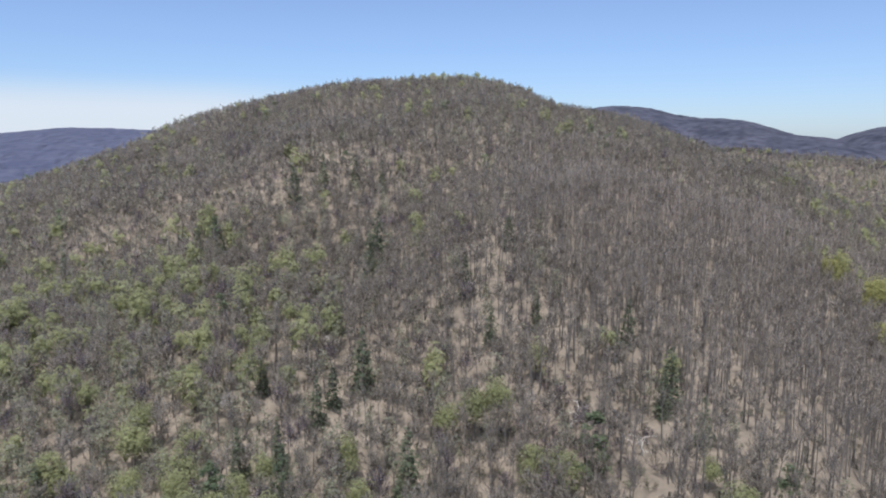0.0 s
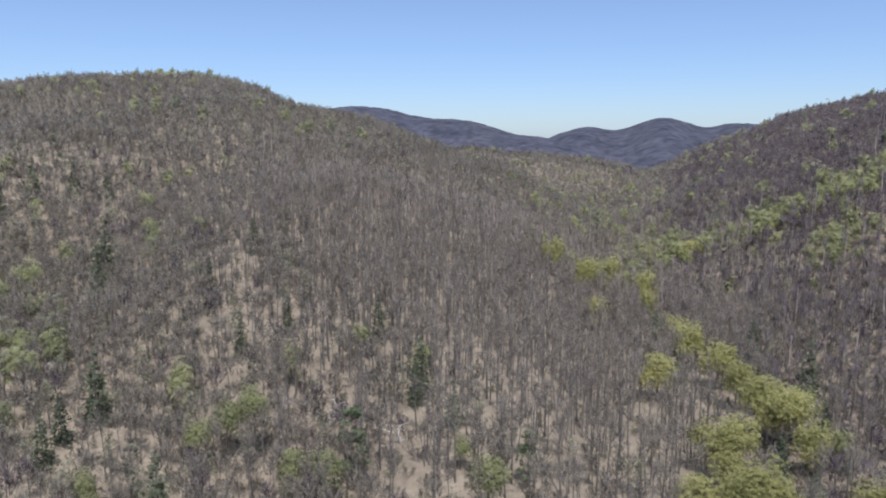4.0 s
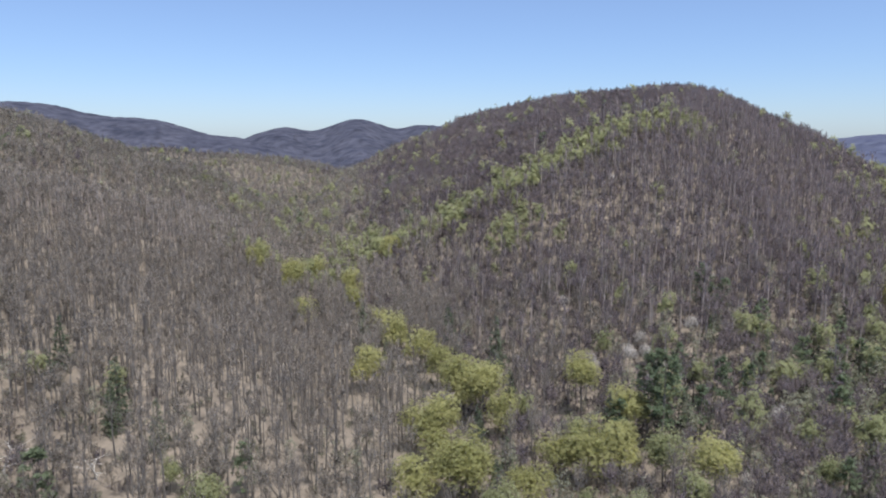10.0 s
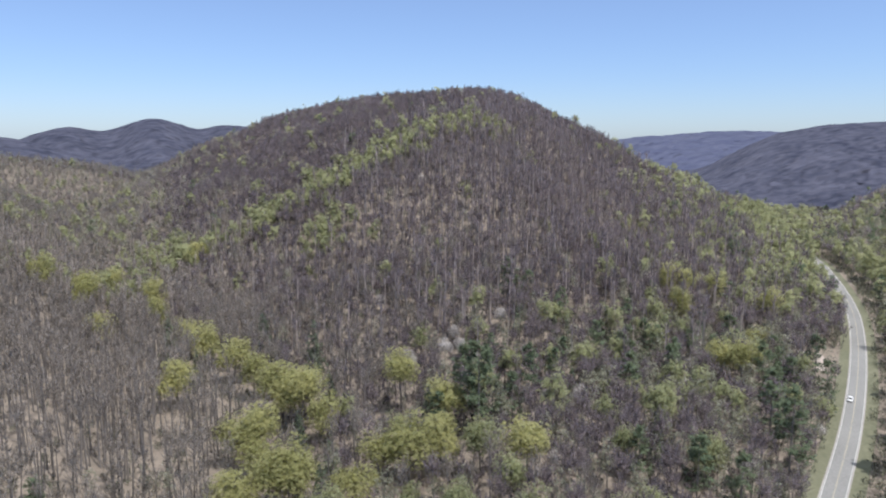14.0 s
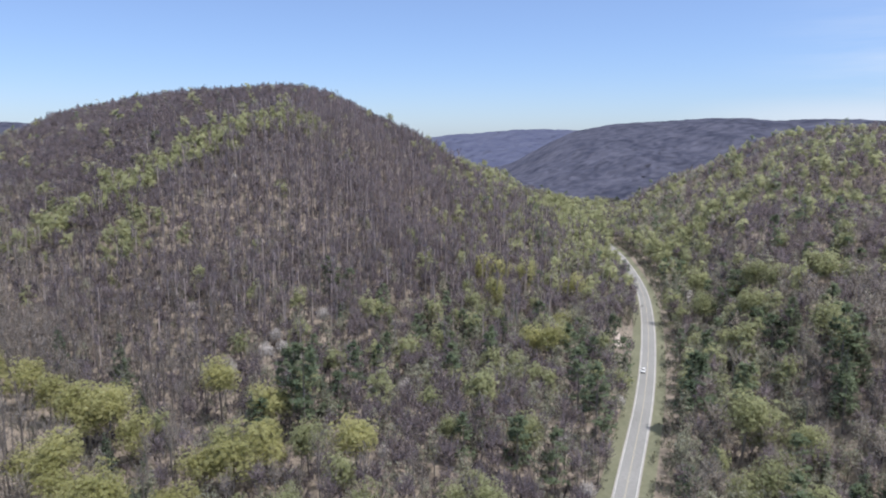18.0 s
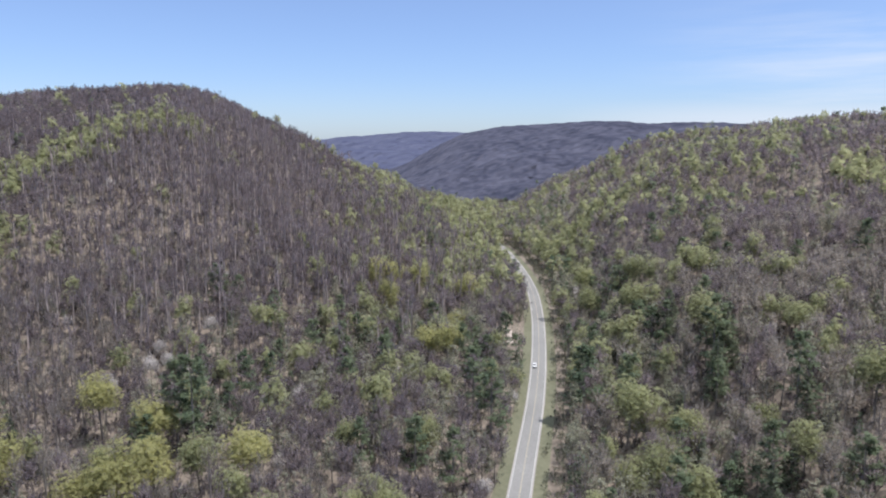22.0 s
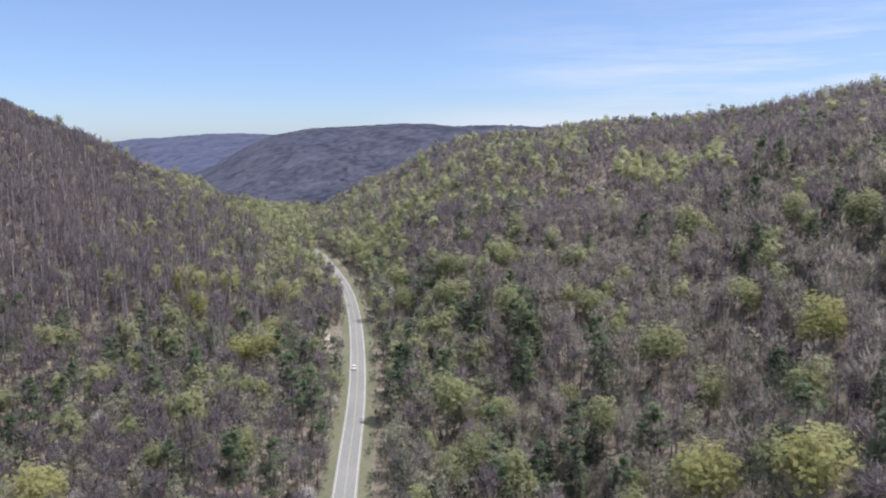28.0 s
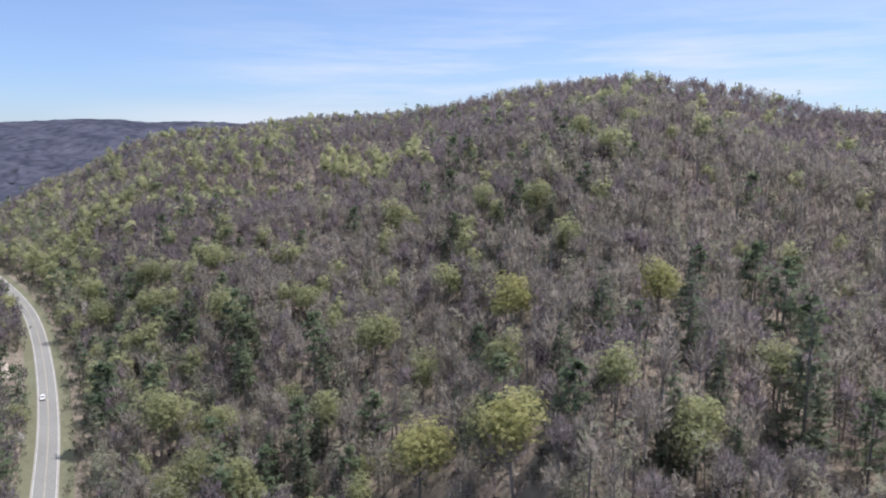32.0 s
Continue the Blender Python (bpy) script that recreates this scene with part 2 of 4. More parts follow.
rng = np.random.default_rng(7)
WAVES = [(2 * math.pi / l, a, *rng.uniform(0, 2 * math.pi, 2)) for l, a in ((420, 5.0), (310, 4.5), (230, 4.0), (170, 3.0), (120, 2.2), (85, 1.5), (60, 0.9), (41, 0.6), (29, 0.4))]


def rough_land(x, y):
    z = np.zeros_like(x)
    for k, a, th, ph in WAVES:
        z += a * np.sin(k * (x * math.cos(th) + y * math.sin(th)) + ph + 1.3 * np.sin(0.6 * k * (y * math.cos(th) - x * math.sin(th)) + th))
    return z


def road_y(x):
    return spline(ROAD, x)


def height(x, y):
    """The land's height at x, y (arrays)."""
    x, y = np.asarray(x, float), np.asarray(y, float)
    r = np.hypot(x, y) + 1e-6
    az = np.degrees(np.arctan2(x, y))
    az = np.where(az < -90, az + 360, az)
    z = np.zeros_like(r)
    for bend, keys in HILLS:
        a0, a1 = keys[0][0], keys[-1][0]
        inside = (az > a0 - 12) & (az < a1 + 12)
        q = np.clip(az, a0, a1)
        over = np.maximum(a0 - az, az - a1).clip(0, 12) / 12
        el = spline([(k[0], k[1]) for k in keys], q)
        rc = spline([(k[0], k[2]) for k in keys], q)
        rf = spline([(k[0], k[3]) for k in keys], q)
        zc = np.maximum(EYE + rc * np.tan(np.radians(el)) - CROWN + 9 * np.clip((rc - 1150) / 300, 0, 1), 0) * (1 - over) ** 2
        u = np.clip((r - rf) / (rc - rf), 0, 1)
        if bend == 1.0:
            s = u * (1.35 - 0.35 * u * u)
        else:
            s = u ** bend
        s = s * np.clip(u / 0.08, 0, 1) ** 0.5
        back = np.clip((r - rc) / 900, 0, 1)
        s = s * (1 - back * back * (3 - 2 * back) * 0.85)
        part_z = np.where(inside, zc * s, 0)
        k = 6.0
        m = np.maximum(z, part_z)
        z = m + k * np.log1p(np.exp(-np.abs(z - part_z) / k)) - k * math.log(2) * np.exp(-m / k)
    free = np.clip(z / 40, 0.12, 1) * np.clip((1500 - r) / 900, 0.4, 1)
    crest = np.clip(1.2 - z / 220, 0.35, 1)
    z = z + rough_land(x, y) * free * crest
    d = np.abs(y - road_y(x)) * 0.95
    w = np.clip((d - 13) / 45 + np.clip((np.abs(x) - 1400) / 500, 0, 1), 0, 1)
    return z * w * w * (3 - 2 * w)


def mesh_of(name, verts, faces, mats, idx=None, smooth=False, tone=None, outward=None):
    """A mesh from vertex and triangle or quad arrays."""
    me = bpy.data.meshes.new(name)
    n, k = faces.shape
    me.vertices.add(len(verts))
    me.vertices.foreach_set("co", np.asarray(verts, np.float32).ravel())
    me.loops.add(n * k)
    me.loops.foreach_set("vertex_index", np.asarray(faces, np.int32).ravel())
    me.polygons.add(n)
    me.polygons.foreach_set("loop_start", np.arange(0, n * k, k, dtype=np.int32))
    for m in mats:
        me.materials.append(m)
    if idx is not None:
        me.polygons.foreach_set("material_index", np.asarray(idx, np.int32))
    me.polygons.foreach_set("use_smooth", np.full(n, smooth))
    me.update(calc_edges=True)
    if tone is not None:
        at = me.attributes.new("tone", "FLOAT", "POINT")
        at.data.foreach_set("value", np.asarray(tone, np.float32))
    if outward is not None:
        at = me.attributes.new("outward", "FLOAT_VECTOR", "POINT")
        at.data.foreach_set("vector", np.asarray(outward, np.float32).ravel())
    return me


def ground():
    """One sheet of land that reaches the horizon, finer close by."""
    rr = np.concatenate([[0.5], 30 * (4900 / 30) ** (np.linspace(0, 1, 190))])
    aa = np.radians(np.linspace(0, 360, 540, endpoint=False))
    R, A = np.meshgrid(rr, aa, indexing="ij")
    x, y = R * np.sin(A), R * np.cos(A)
    v = np.stack([x, y, height(x, y)], -1).reshape(-1, 3)
    i, j = np.meshgrid(np.arange(len(rr) - 1), np.arange(len(aa)), indexing="ij")
    jn = (j + 1) % len(aa)
    f = np.stack([i * len(aa) + j, i * len(aa) + jn, (i + 1) * len(aa) + jn, (i + 1) * len(aa) + j], -1).reshape(-1, 4)
    ob = new("ground", mesh_of("ground", v, f, [M_LITTER], smooth=True))
    tagged(ob, "hilly woodland floor covered with pale tan fallen leaves", "ground", kind="structure")


ground()


def strip(name, lo, hi, z, mat, x0=-700, x1=1150, step=6.0):
    """A band along the road between two offsets from its middle."""
    xs = np.arange(x0, x1 + 1, step)
    ys = road_y(xs)
    t = np.stack([np.gradient(xs), np.gradient(ys)], -1)
    t /= np.linalg.norm(t, axis=1)[:, None]
    nrm = np.stack([-t[:, 1], t[:, 0]], -1)
    v = []
    for off, zz in ((lo, z - 0.3), (lo, z), (hi, z), (hi, z - 0.3)):
        v.append(np.column_stack([xs + nrm[:, 0] * off, ys + nrm[:, 1] * off, np.full(len(xs), zz)]))
    v = np.stack(v, 1).reshape(-1, 3)
    i, j = np.meshgrid(np.arange(len(xs) - 1), np.arange(3), indexing="ij")
    f = np.stack([i * 4 + j, i * 4 + 4 + j, i * 4 + 5 + j, i * 4 + 1 + j], -1).reshape(-1, 4)[:, ::-1]
    return new(name, mesh_of(name, v, f, [mat]))


tagged(strip("verge", -8.0, 8.0, 0.06, M_GRASS), "mown grass verge along both sides of the road", "verge", kind="structure")
tagged(strip("shoulder", -3.8, 3.8, 0.12, M_GRAVEL), "narrow pale gravel road shoulder", "shoulder", kind="structure")
road = tagged(strip("road", -3.4, 3.4, 0.16, M_ASPHALT), "pale grey worn two-lane asphalt road", "road", kind="structure")
for lo in (-3.25, 3.05):
    s = strip("edge_line", lo, lo + 0.2, 0.168, M_PAINT)
    s.parent = road
for lo in (-0.2, 0.08):
    s = strip("centre_line", lo, lo + 0.12, 0.168, M_CENTRE)
    s.parent = road


# ---------------------------------------------------------------- trees
def tube(p, q, r0, r1, sides=3):
    """A tapered limb from p to q, open at its ends."""
    p, q = np.array(p, float), np.array(q, float)
    d = (q - p) / (np.linalg.norm(q - p) + 1e-9)
    u = np.cross(d, (0.3, 0.9, 0.2) if abs(d[2]) > 0.8 else (0, 0, 1))
    u /= np.linalg.norm(u)
    w = np.cross(d, u)
    a = np.arange(sides) * 2 * math.pi / sides
    ring = np.cos(a)[:, None] * u + np.sin(a)[:, None] * w
    v = np.concatenate([p + ring * r0, q + ring * r1])
    f = []
    for i in range(sides):
        j = (i + 1) % sides
        f += [(i, j, sides + j), (i, sides + j, sides + i)]
    return v, np.array(f)


def joined(pieces):
    v, f, m, n = [], [], [], 0
    for pv, pf, pm in pieces:
        v.append(pv), f.append(pf + n), m.append(np.full(len(pf), pm))
        n += len(pv)
    return np.concatenate(v), np.concatenate(f), np.concatenate(m)


def slivers(rg, base, tips, width):
    """Thin three-cornered twigs from base points to tips."""
    d = tips - base
    side = np.cross(d, rg.normal(size=d.shape))
    side *= (width / 2 / (np.linalg.norm(side, axis=1) + 1e-9))[:, None]
    v = np.stack([base - side, base + side, tips], 1).reshape(-1, 3)
    return v, np.arange(len(v)).reshape(-1, 3)


def sprays(rg, base, tips, width):
    """Twig sprays that widen from base points to tips."""
    d = tips - base
    side = np.cross(d, np.array([0, 0, 1.0]) + 0.45 * rg.normal(size=d.shape))
    side *= (width / 2 / (np.linalg.norm(side, axis=1) + 1e-9))[:, None]
    v = np.stack([base, tips + side, tips - side + d * rg.uniform(-0.25, 0.1, (len(d), 1))], 1).reshape(-1, 3)
    return v, np.arange(len(v)).reshape(-1, 3)


def shell(rg, n, ctr, axes, below=-0.3, deep=0.3):
    """Points on a lumpy dome and the directions out of it."""
    d = rg.normal(size=(n * 3, 3))
    d /= np.linalg.norm(d, axis=1)[:, None]
    d = d[d[:, 2] > below][:n]
    lobes = rg.normal(size=(9, 3))
    lobes /= np.linalg.norm(lobes, axis=1)[:, None]
    lump = 0.78 + 0.32 * np.exp(-(1 - d @ lobes.T) * 9).max(1)
    rad = lump * (1 - deep * rg.uniform(0, 1, len(d)) ** 2)
    return ctr + d * rad[:, None] * np.array(axes), d


def tiles(rg, c, out, size, long=1.0, jitter=0.4):
    """Three-cornered clumps that lie on a crown's outside, roughly facing out."""
    n = len(c)
    nn = out + jitter * rg.normal(size=(n, 3))
    nn /= np.linalg.norm(nn, axis=1)[:, None]
    a = np.cross(nn, rg.normal(size=(n, 3)))
    a /= np.linalg.norm(a, axis=1)[:, None]
    b = np.cross(nn, a)
    s = size * rg.uniform(0.6, 1.4, (n, 1))
    a, b = a * s * long, b * s / long
    v = np.stack([c + a, c - 0.5 * a + 0.87 * b, c - 0.5 * a - 0.87 * b], 1).reshape(-1, 3)
    return v, np.arange(len(v)).reshape(-1, 3)


def flakes(rg, centres, size, flat=0.5):
    """Small three-cornered leaf clumps round the centres."""
    n = len(centres)
    a = rg.normal(size=(n, 3))
    a[:, 2] *= flat
    a /= np.linalg.norm(a, axis=1)[:, None]
    b = rg.normal(size=(n, 3))
    b[:, 2] *= flat
    b -= a * (a * b).sum(1)[:, None]
    b /= np.linalg.norm(b, axis=1)[:, None]
    s = size * rg.uniform(0.6, 1.4, (n, 1))
    v = np.stack([centres + a * s, centres - 0.5 * a * s + 0.87 * b * s, centres - 0.5 * a * s - 0.87 * b * s], 1).reshape(-1, 3)
    return v, np.arange(len(v)).reshape(-1, 3)


SHAPES = {  # height, crown width, start of the crown (shares of the height)
    "bare": (15.5, 21, 0.19, 0.26, 0.34, 0.5), "red": (14, 19, 0.19, 0.25, 0.34, 0.5), "pole": (19, 26, 0.1, 0.145, 0.5, 0.64),
    "spring": (15, 20, 0.27, 0.34, 0.18, 0.3), "olive": (13, 19, 0.2, 0.27, 0.2, 0.36), "gold": (14, 18, 0.27, 0.34, 0.15, 0.28), "bloom": (9, 12, 0.26, 0.34, 0.25, 0.4)}


def tree_shape(kind, level, seed):
    """Vertices, triangles and material (0 bark, 1 crown) of one tree; level 0 is the finest."""
    rg = np.random.default_rng(seed)
    out = []
    if kind in SHAPES:
        h0, h1, w0, w1, l0, l1 = SHAPES[kind]
        h = rg.uniform(h0, h1)
        w, low = h * rg.uniform(w0, w1), h * rg.uniform(l0, l1)
        lean = rg.normal(0, 0.6, 2)
        top = np.array([lean[0], lean[1], h * 0.88])
        r = h * (0.0115 if kind != "pole" else 0.0165 if level == 2 else 0.0125)
        mid = top * 0.5 + np.array([*rg.normal(0, 0.2, 2), 0])
        sides = (6, 4, 3, 3)[level]
        if level >= 2:
            out.append((*tube((0, 0, -0.8), top, r * 1.1, r * (0.55 if kind == "pole" else 0.2), 3), 0))
        else:
            out.append((*tube((0, 0, -0.8), mid, r * 1.15, r * 0.75, sides), 0))
            out.append((*tube(mid, top, r * 0.75, r * 0.2, sides), 0))
        nl = (9, 4, 1, 0)[level] if kind == "pole" else (12, 4, 0, 0)[level]
        ends = []
        for i in range(nl):
            t = (low + (h * 0.84 - low) * (i + rg.uniform(0, 0.8)) / nl) / (h * 0.88)
            b = mid * (t / 0.5) if t < 0.5 else mid + (top - mid) * (t - 0.5) / 0.5
            a = rg.uniform(0, 1.2) + i * 2.4
            ln = w * (1.05 - 0.5 * max(0, (t - 0.5) / 0.5)) * rg.uniform(0.7, 1.05)
            rise = rg.uniform(1.8, 3.0) if kind == "pole" else rg.uniform(0.5, 1.1)
            e1 = b + np.array([math.cos(a) * ln, math.sin(a) * ln, ln * rise])
            if level == 0:   # a limb bends upwards half-way
                m1 = b * 0.5 + e1 * 0.5 + np.array([math.cos(a), math.sin(a), -0.8]) * ln * 0.1
                out.append((*tube(b, m1, r * 0.42 * (1.1 - 0.5 * t), r * 0.25 * (1.1 - 0.5 * t), 4), 0))
                out.append((*tube(m1, e1, r * 0.25 * (1.1 - 0.5 * t), 0.025, 3), 0))
            else:
                out.append((*tube(b, e1, r * 0.42 * (1.1 - 0.5 * t), 0.04, 3), 0))
            ends.append((b, e1))
        if kind in ("bare", "red", "pole"):
            n = (430, 112, 32, 15)[level]
            wide, long = (0.38, 0.85, 1.65, 2.5)[level], (2.2, 2.9, 4.0, 4.8)[level]
            if kind == "pole":
                n, wide = int(n * (0.3 if level < 2 else 0.55)), wide * 0.75
            c, o = shell(rg, n, np.array([lean[0] * 0.7, lean[1] * 0.7, (low + h) / 2]), (w * 0.92, w * 0.92, (h - low) * 0.47), -0.7, 0.9)
            up = 0.6 * o * (1, 1, 0.4) + np.array([0, 0, 0.95]) + 0.3 * rg.normal(size=o.shape)
            up *= (long * rg.uniform(0.6, 1.2, len(o)) / np.linalg.norm(up, axis=1))[:, None]
            half = len(c) // 2
            out.append((*sprays(rg, (c - up * 0.6)[:half], (c + up * 0.4)[:half], wide), 1))
            out.append((*slivers(rg, (c - up * 0.5)[half:], (c + up * 0.5)[half:], wide * 0.9), 1))
            if level == 0 or (level == 1 and kind == "pole"):
                nt = ((80 if kind == "pole" else 190), 12)[level]
                k = rg.integers(0, len(ends), nt)
                t = rg.uniform(0.3, 1.0, (nt, 1))
                b = np.array([ends[i][0] for i in k]) * (1 - t) + np.array([ends[i][1] for i in k]) * t
                d = rg.normal(size=(nt, 3)) + np.array([0, 0, 1.8 if kind == "pole" else 0.8])
                d[:, :2] += b[:, :2] * 0.3
                d /= np.linalg.norm(d, axis=1)[:, None]
                out.append((*slivers(rg, b, b + d * w * (0.6 if level == 0 else 0.9), 0.085 if level == 0 else 0.2), 0))
        else:
            n = (1500, 150, 36, 17)[level]
            size = (0.42, 1.08, 1.95, 2.7)[level] * (w / 5.0)
            if kind == "olive":
                n, size = int(n * 0.8), size * 0.85
            count = (6, 5, 4, 3)[level]   # an uneven crown of several lobes round the upper limbs
            for i in range(count):
                a, q = i * 2.4 + rg.uniform(0, 1.0), rg.uniform(0.1, 0.95)
                off = w * rg.uniform(0.15, 0.5) * (1.15 - 0.6 * q)
                ctr = np.array([lean[0] * 0.7 + math.cos(a) * off, lean[1] * 0.7 + math.sin(a) * off, low + (h - low) * (0.2 + 0.62 * q)])
                big = rg.uniform(0.58, 0.82)
                c, o = shell(rg, max(4, n // count), ctr, (w * big, w * big, (h - low) * big * 0.5), -0.7, 0.5)
                out.append((*tiles(rg, c, o + np.array([0, 0, 0.25]), size, 1.25, 0.5), 1))
    else:
        h = rg.uniform(18, 24) if kind == "pine" else rg.uniform(14, 19)
        w = h * (0.25 if kind == "pine" else 0.25)
        low = h * (0.2 if kind == "pine" else 0.06)
        sides = (6, 4, 3, 3)[level]
        out.append((*tube((0, 0, -0.8), (0, 0, h * 0.55), h * 0.013, h * 0.008, sides), 0))
        out.append((*tube((0, 0, h * 0.55), (0, 0, h * 0.97), h * 0.008, 0.03, sides), 0))
        n = (520, 190, 36, 18)[level]
        t = 1 - np.sqrt(rg.uniform(0, 1, n))
        a = rg.uniform(0, 2 * math.pi, n)
        if kind == "pine":   # boughs in uneven plates, with gaps
            t = rg.uniform(0, 1, n)
            nb = 34
            bt, ba = np.sort(rg.uniform(0, 0.95, nb)), rg.uniform(0, 2 * math.pi, nb)
            k = rg.integers(0, nb, n)
            out_r = w * np.clip(1.2 - bt[k], 0, 1) ** 0.7 * rg.uniform(0.8, 1.1, nb)[k]
            along = rg.uniform(0.15, 1.0, n) ** 0.7
            rad, a = out_r * along, ba[k] + rg.normal(0, 0.28, n)
            c = np.stack([np.cos(a) * rad, np.sin(a) * rad, low + (h - low) * bt[k] + rad * 0.22 + rg.normal(0, 0.35, n)], -1)
            tip = rg.uniform(0, 1, n) < 0.08
            c[tip] = np.array([0, 0, h * 0.94]) + rg.normal(0, 0.5, (tip.sum(), 3))
        else:
            rad = w * (1 - t) ** 0.8 * rg.uniform(0.25, 1.0, n) ** 0.6 * (0.8 + 0.3 * np.sin(a * 5 + seed))
            c = np.stack([np.cos(a) * rad, np.sin(a) * rad, low + (h - low) * t - rad * 0.3], -1)
        out.append((*flakes(rg, c, (0.58, 0.82, 1.5, 2.1)[level] * (h / 18), 0.35), 1))
    v, f, m = joined(out)
    if kind in SHAPES:
        o = (v - np.array([lean[0] * 0.7, lean[1] * 0.7, low + 0.25 * (h - low)])) / np.array([w, w, (h - low) * 0.5])
    else:
        o = np.column_stack([v[:, :2] / w, np.full(len(v), 0.35)])
    o = 0.6 * o / (np.linalg.norm(o, axis=1) + 1e-9)[:, None] + np.random.default_rng(seed).normal(0, 0.1, o.shape) + np.array([0, 0, 0.6])
    return v, f, m, o


def brush_shape(seed):
    """A low bush or a clump of saplings."""
    rg = np.random.default_rng(seed)
    h, w = rg.uniform(2.0, 4.5), rg.uniform(1.2, 2.4)
    c, o = shell(rg, 10, np.array([0, 0, h * 0.45]), (w, w, h * 0.45), -0.3, 0.7)
    up = (0.7 * o + np.array([0, 0, 0.8])) * h * 0.32
    v, f, m = joined([(*sprays(rg, c - up, c + up, 1.25), 1), (*tube((0, 0, -0.4), (0.2, 0.1, h * 0.8), 0.06, 0.02, 3), 0)])
    o = (v - np.array([0, 0, h * 0.3])) / np.array([w, w, h * 0.5]) + np.array([0, 0, 0.6])
    return v, f, m, o / np.linalg.norm(o, axis=1)[:, None]


CROWN_MAT = {"bare": M_TWIG, "red": M_TWIG_RED_HAZED, "pole": M_FINE, "spring": M_SPRING, "gold": M_GOLD, "olive": M_OLIVE, "bloom": M_BLOOM, "hemlock": M_NEEDLE, "pine": M_PINE, "brush": M_TWIG, "dark_brush": M_TWIG_RED_HAZED, "green_brush": M_OLIVE}


def forest(spots, kind, level, name, label, variants=7, bark=M_BARK, crown=None):
    """Many trees of one kind joined into one mesh. spots: x, y, z, turn, size."""
    if not len(spots):
        return
    shapes = [brush_shape(40 + i) if "brush" in kind else tree_shape(kind, level, 100 + 17 * i + 1000 * level) for i in range(variants)]
    vs, fs, ms, ts, os, n = [], [], [], [], [], 0
    rg = np.random.default_rng(len(spots))
    for i, (v, f, m, o) in enumerate(shapes):
        s = spots[i::variants]
        if not len(s):
            continue
        c, sn = np.cos(s[:, 3]), np.sin(s[:, 3])
        k = s[:, 4]
        x = (v[None, :, 0] * c[:, None] - v[None, :, 1] * sn[:, None]) * k[:, None] + s[:, 0:1]
        y = (v[None, :, 0] * sn[:, None] + v[None, :, 1] * c[:, None]) * k[:, None] + s[:, 1:2]
        z = v[None, :, 2] * k[:, None] + s[:, 2:3]
        vs.append(np.stack([x, y, z], -1).reshape(-1, 3))
        fs.append((f[None] + (np.arange(len(s)) * len(v))[:, None, None]).reshape(-1, 3) + n)
        ms.append(np.tile(m, len(s)))
        ox = o[None, :, 0] * c[:, None] - o[None, :, 1] * sn[:, None]
        oy = o[None, :, 0] * sn[:, None] + o[None, :, 1] * c[:, None]
        os.append(np.stack([ox, oy, np.broadcast_to(o[None, :, 2], ox.shape)], -1).reshape(-1, 3))
        ts.append(np.repeat(rg.uniform(0.2, 0.8, len(s)), len(v)))
        n += len(s) * len(v)
    ob = new(name, mesh_of(name, np.concatenate(vs), np.concatenate(fs), [bark, crown or CROWN_MAT[kind]], np.concatenate(ms), tone=np.concatenate(ts), outward=np.concatenate(os)))
    tagged(ob, label, "trees", kind="stuff")


def azimuth(x, y):
    az = np.degrees(np.arctan2(x, y))
    return np.where(az < -90, az + 360, az)


def scatter(r0, r1, spacing, seed, a0=-58, a1=172, near=7.3, other=13.5):
    rg = np.random.default_rng(seed)
    g = np.arange(-r1, r1, spacing)
    x, y = np.meshgrid(g, g)
    x = (x + rg.uniform(-0.48, 0.48, x.shape) * spacing).ravel()
    y = (y + rg.uniform(-0.48, 0.48, y.shape) * spacing).ravel()
    r, az = np.hypot(x, y), azimuth(x, y)
    bend = np.clip((x - 480) / 12, 0, 9) * np.clip((645 - x) / 25, 0, 1)
    off = np.where(np.abs(x) > 1150, 99.0, y - road_y(x))
    near, other = np.where(x > 640, 6.0, near), np.where(x > 640, 8.0, other)
    bank = (x > 332) & (x < 396) & (off > 0) & (off < 15)
    ok = ~bank & (r > r0) & (r <= r1) & (az > a0) & (az < a1) & ((off > near + bend) | (off < -other - 0.5 * bend))
    x, y = x[ok], y[ok]
    return np.column_stack([x, y, height(x, y), rg.uniform(0, 6.28, len(x)), rg.uniform(0.75, 1.15, len(x))]), rg


def seen(s, slack=10.0):
    """Which spots are not sunk behind nearer land."""
    aa = np.radians(np.arange(-70, 200, 1.0))
    rr = np.linspace(20, 4500, 450)
    A, R = np.meshgrid(aa, rr, indexing="ij")
    tan = (height(R * np.sin(A), R * np.cos(A)) - EYE) / R
    run = np.maximum.accumulate(tan, axis=1)
    az = azimuth(s[:, 0], s[:, 1])
    r = np.hypot(s[:, 0], s[:, 1])
    i = np.clip(np.round(az + 70).astype(int), 0, len(aa) - 1)
    j = np.clip(np.searchsorted(rr, r) - 2, 0, len(rr) - 1)
    return (s[:, 2] + 20 - EYE) / r > run[i, j] - slack / r


CAR_X = 318.0
BANK = (371, 10, 34, 6, 5)   # x, y, length, width, turn of a bare bank
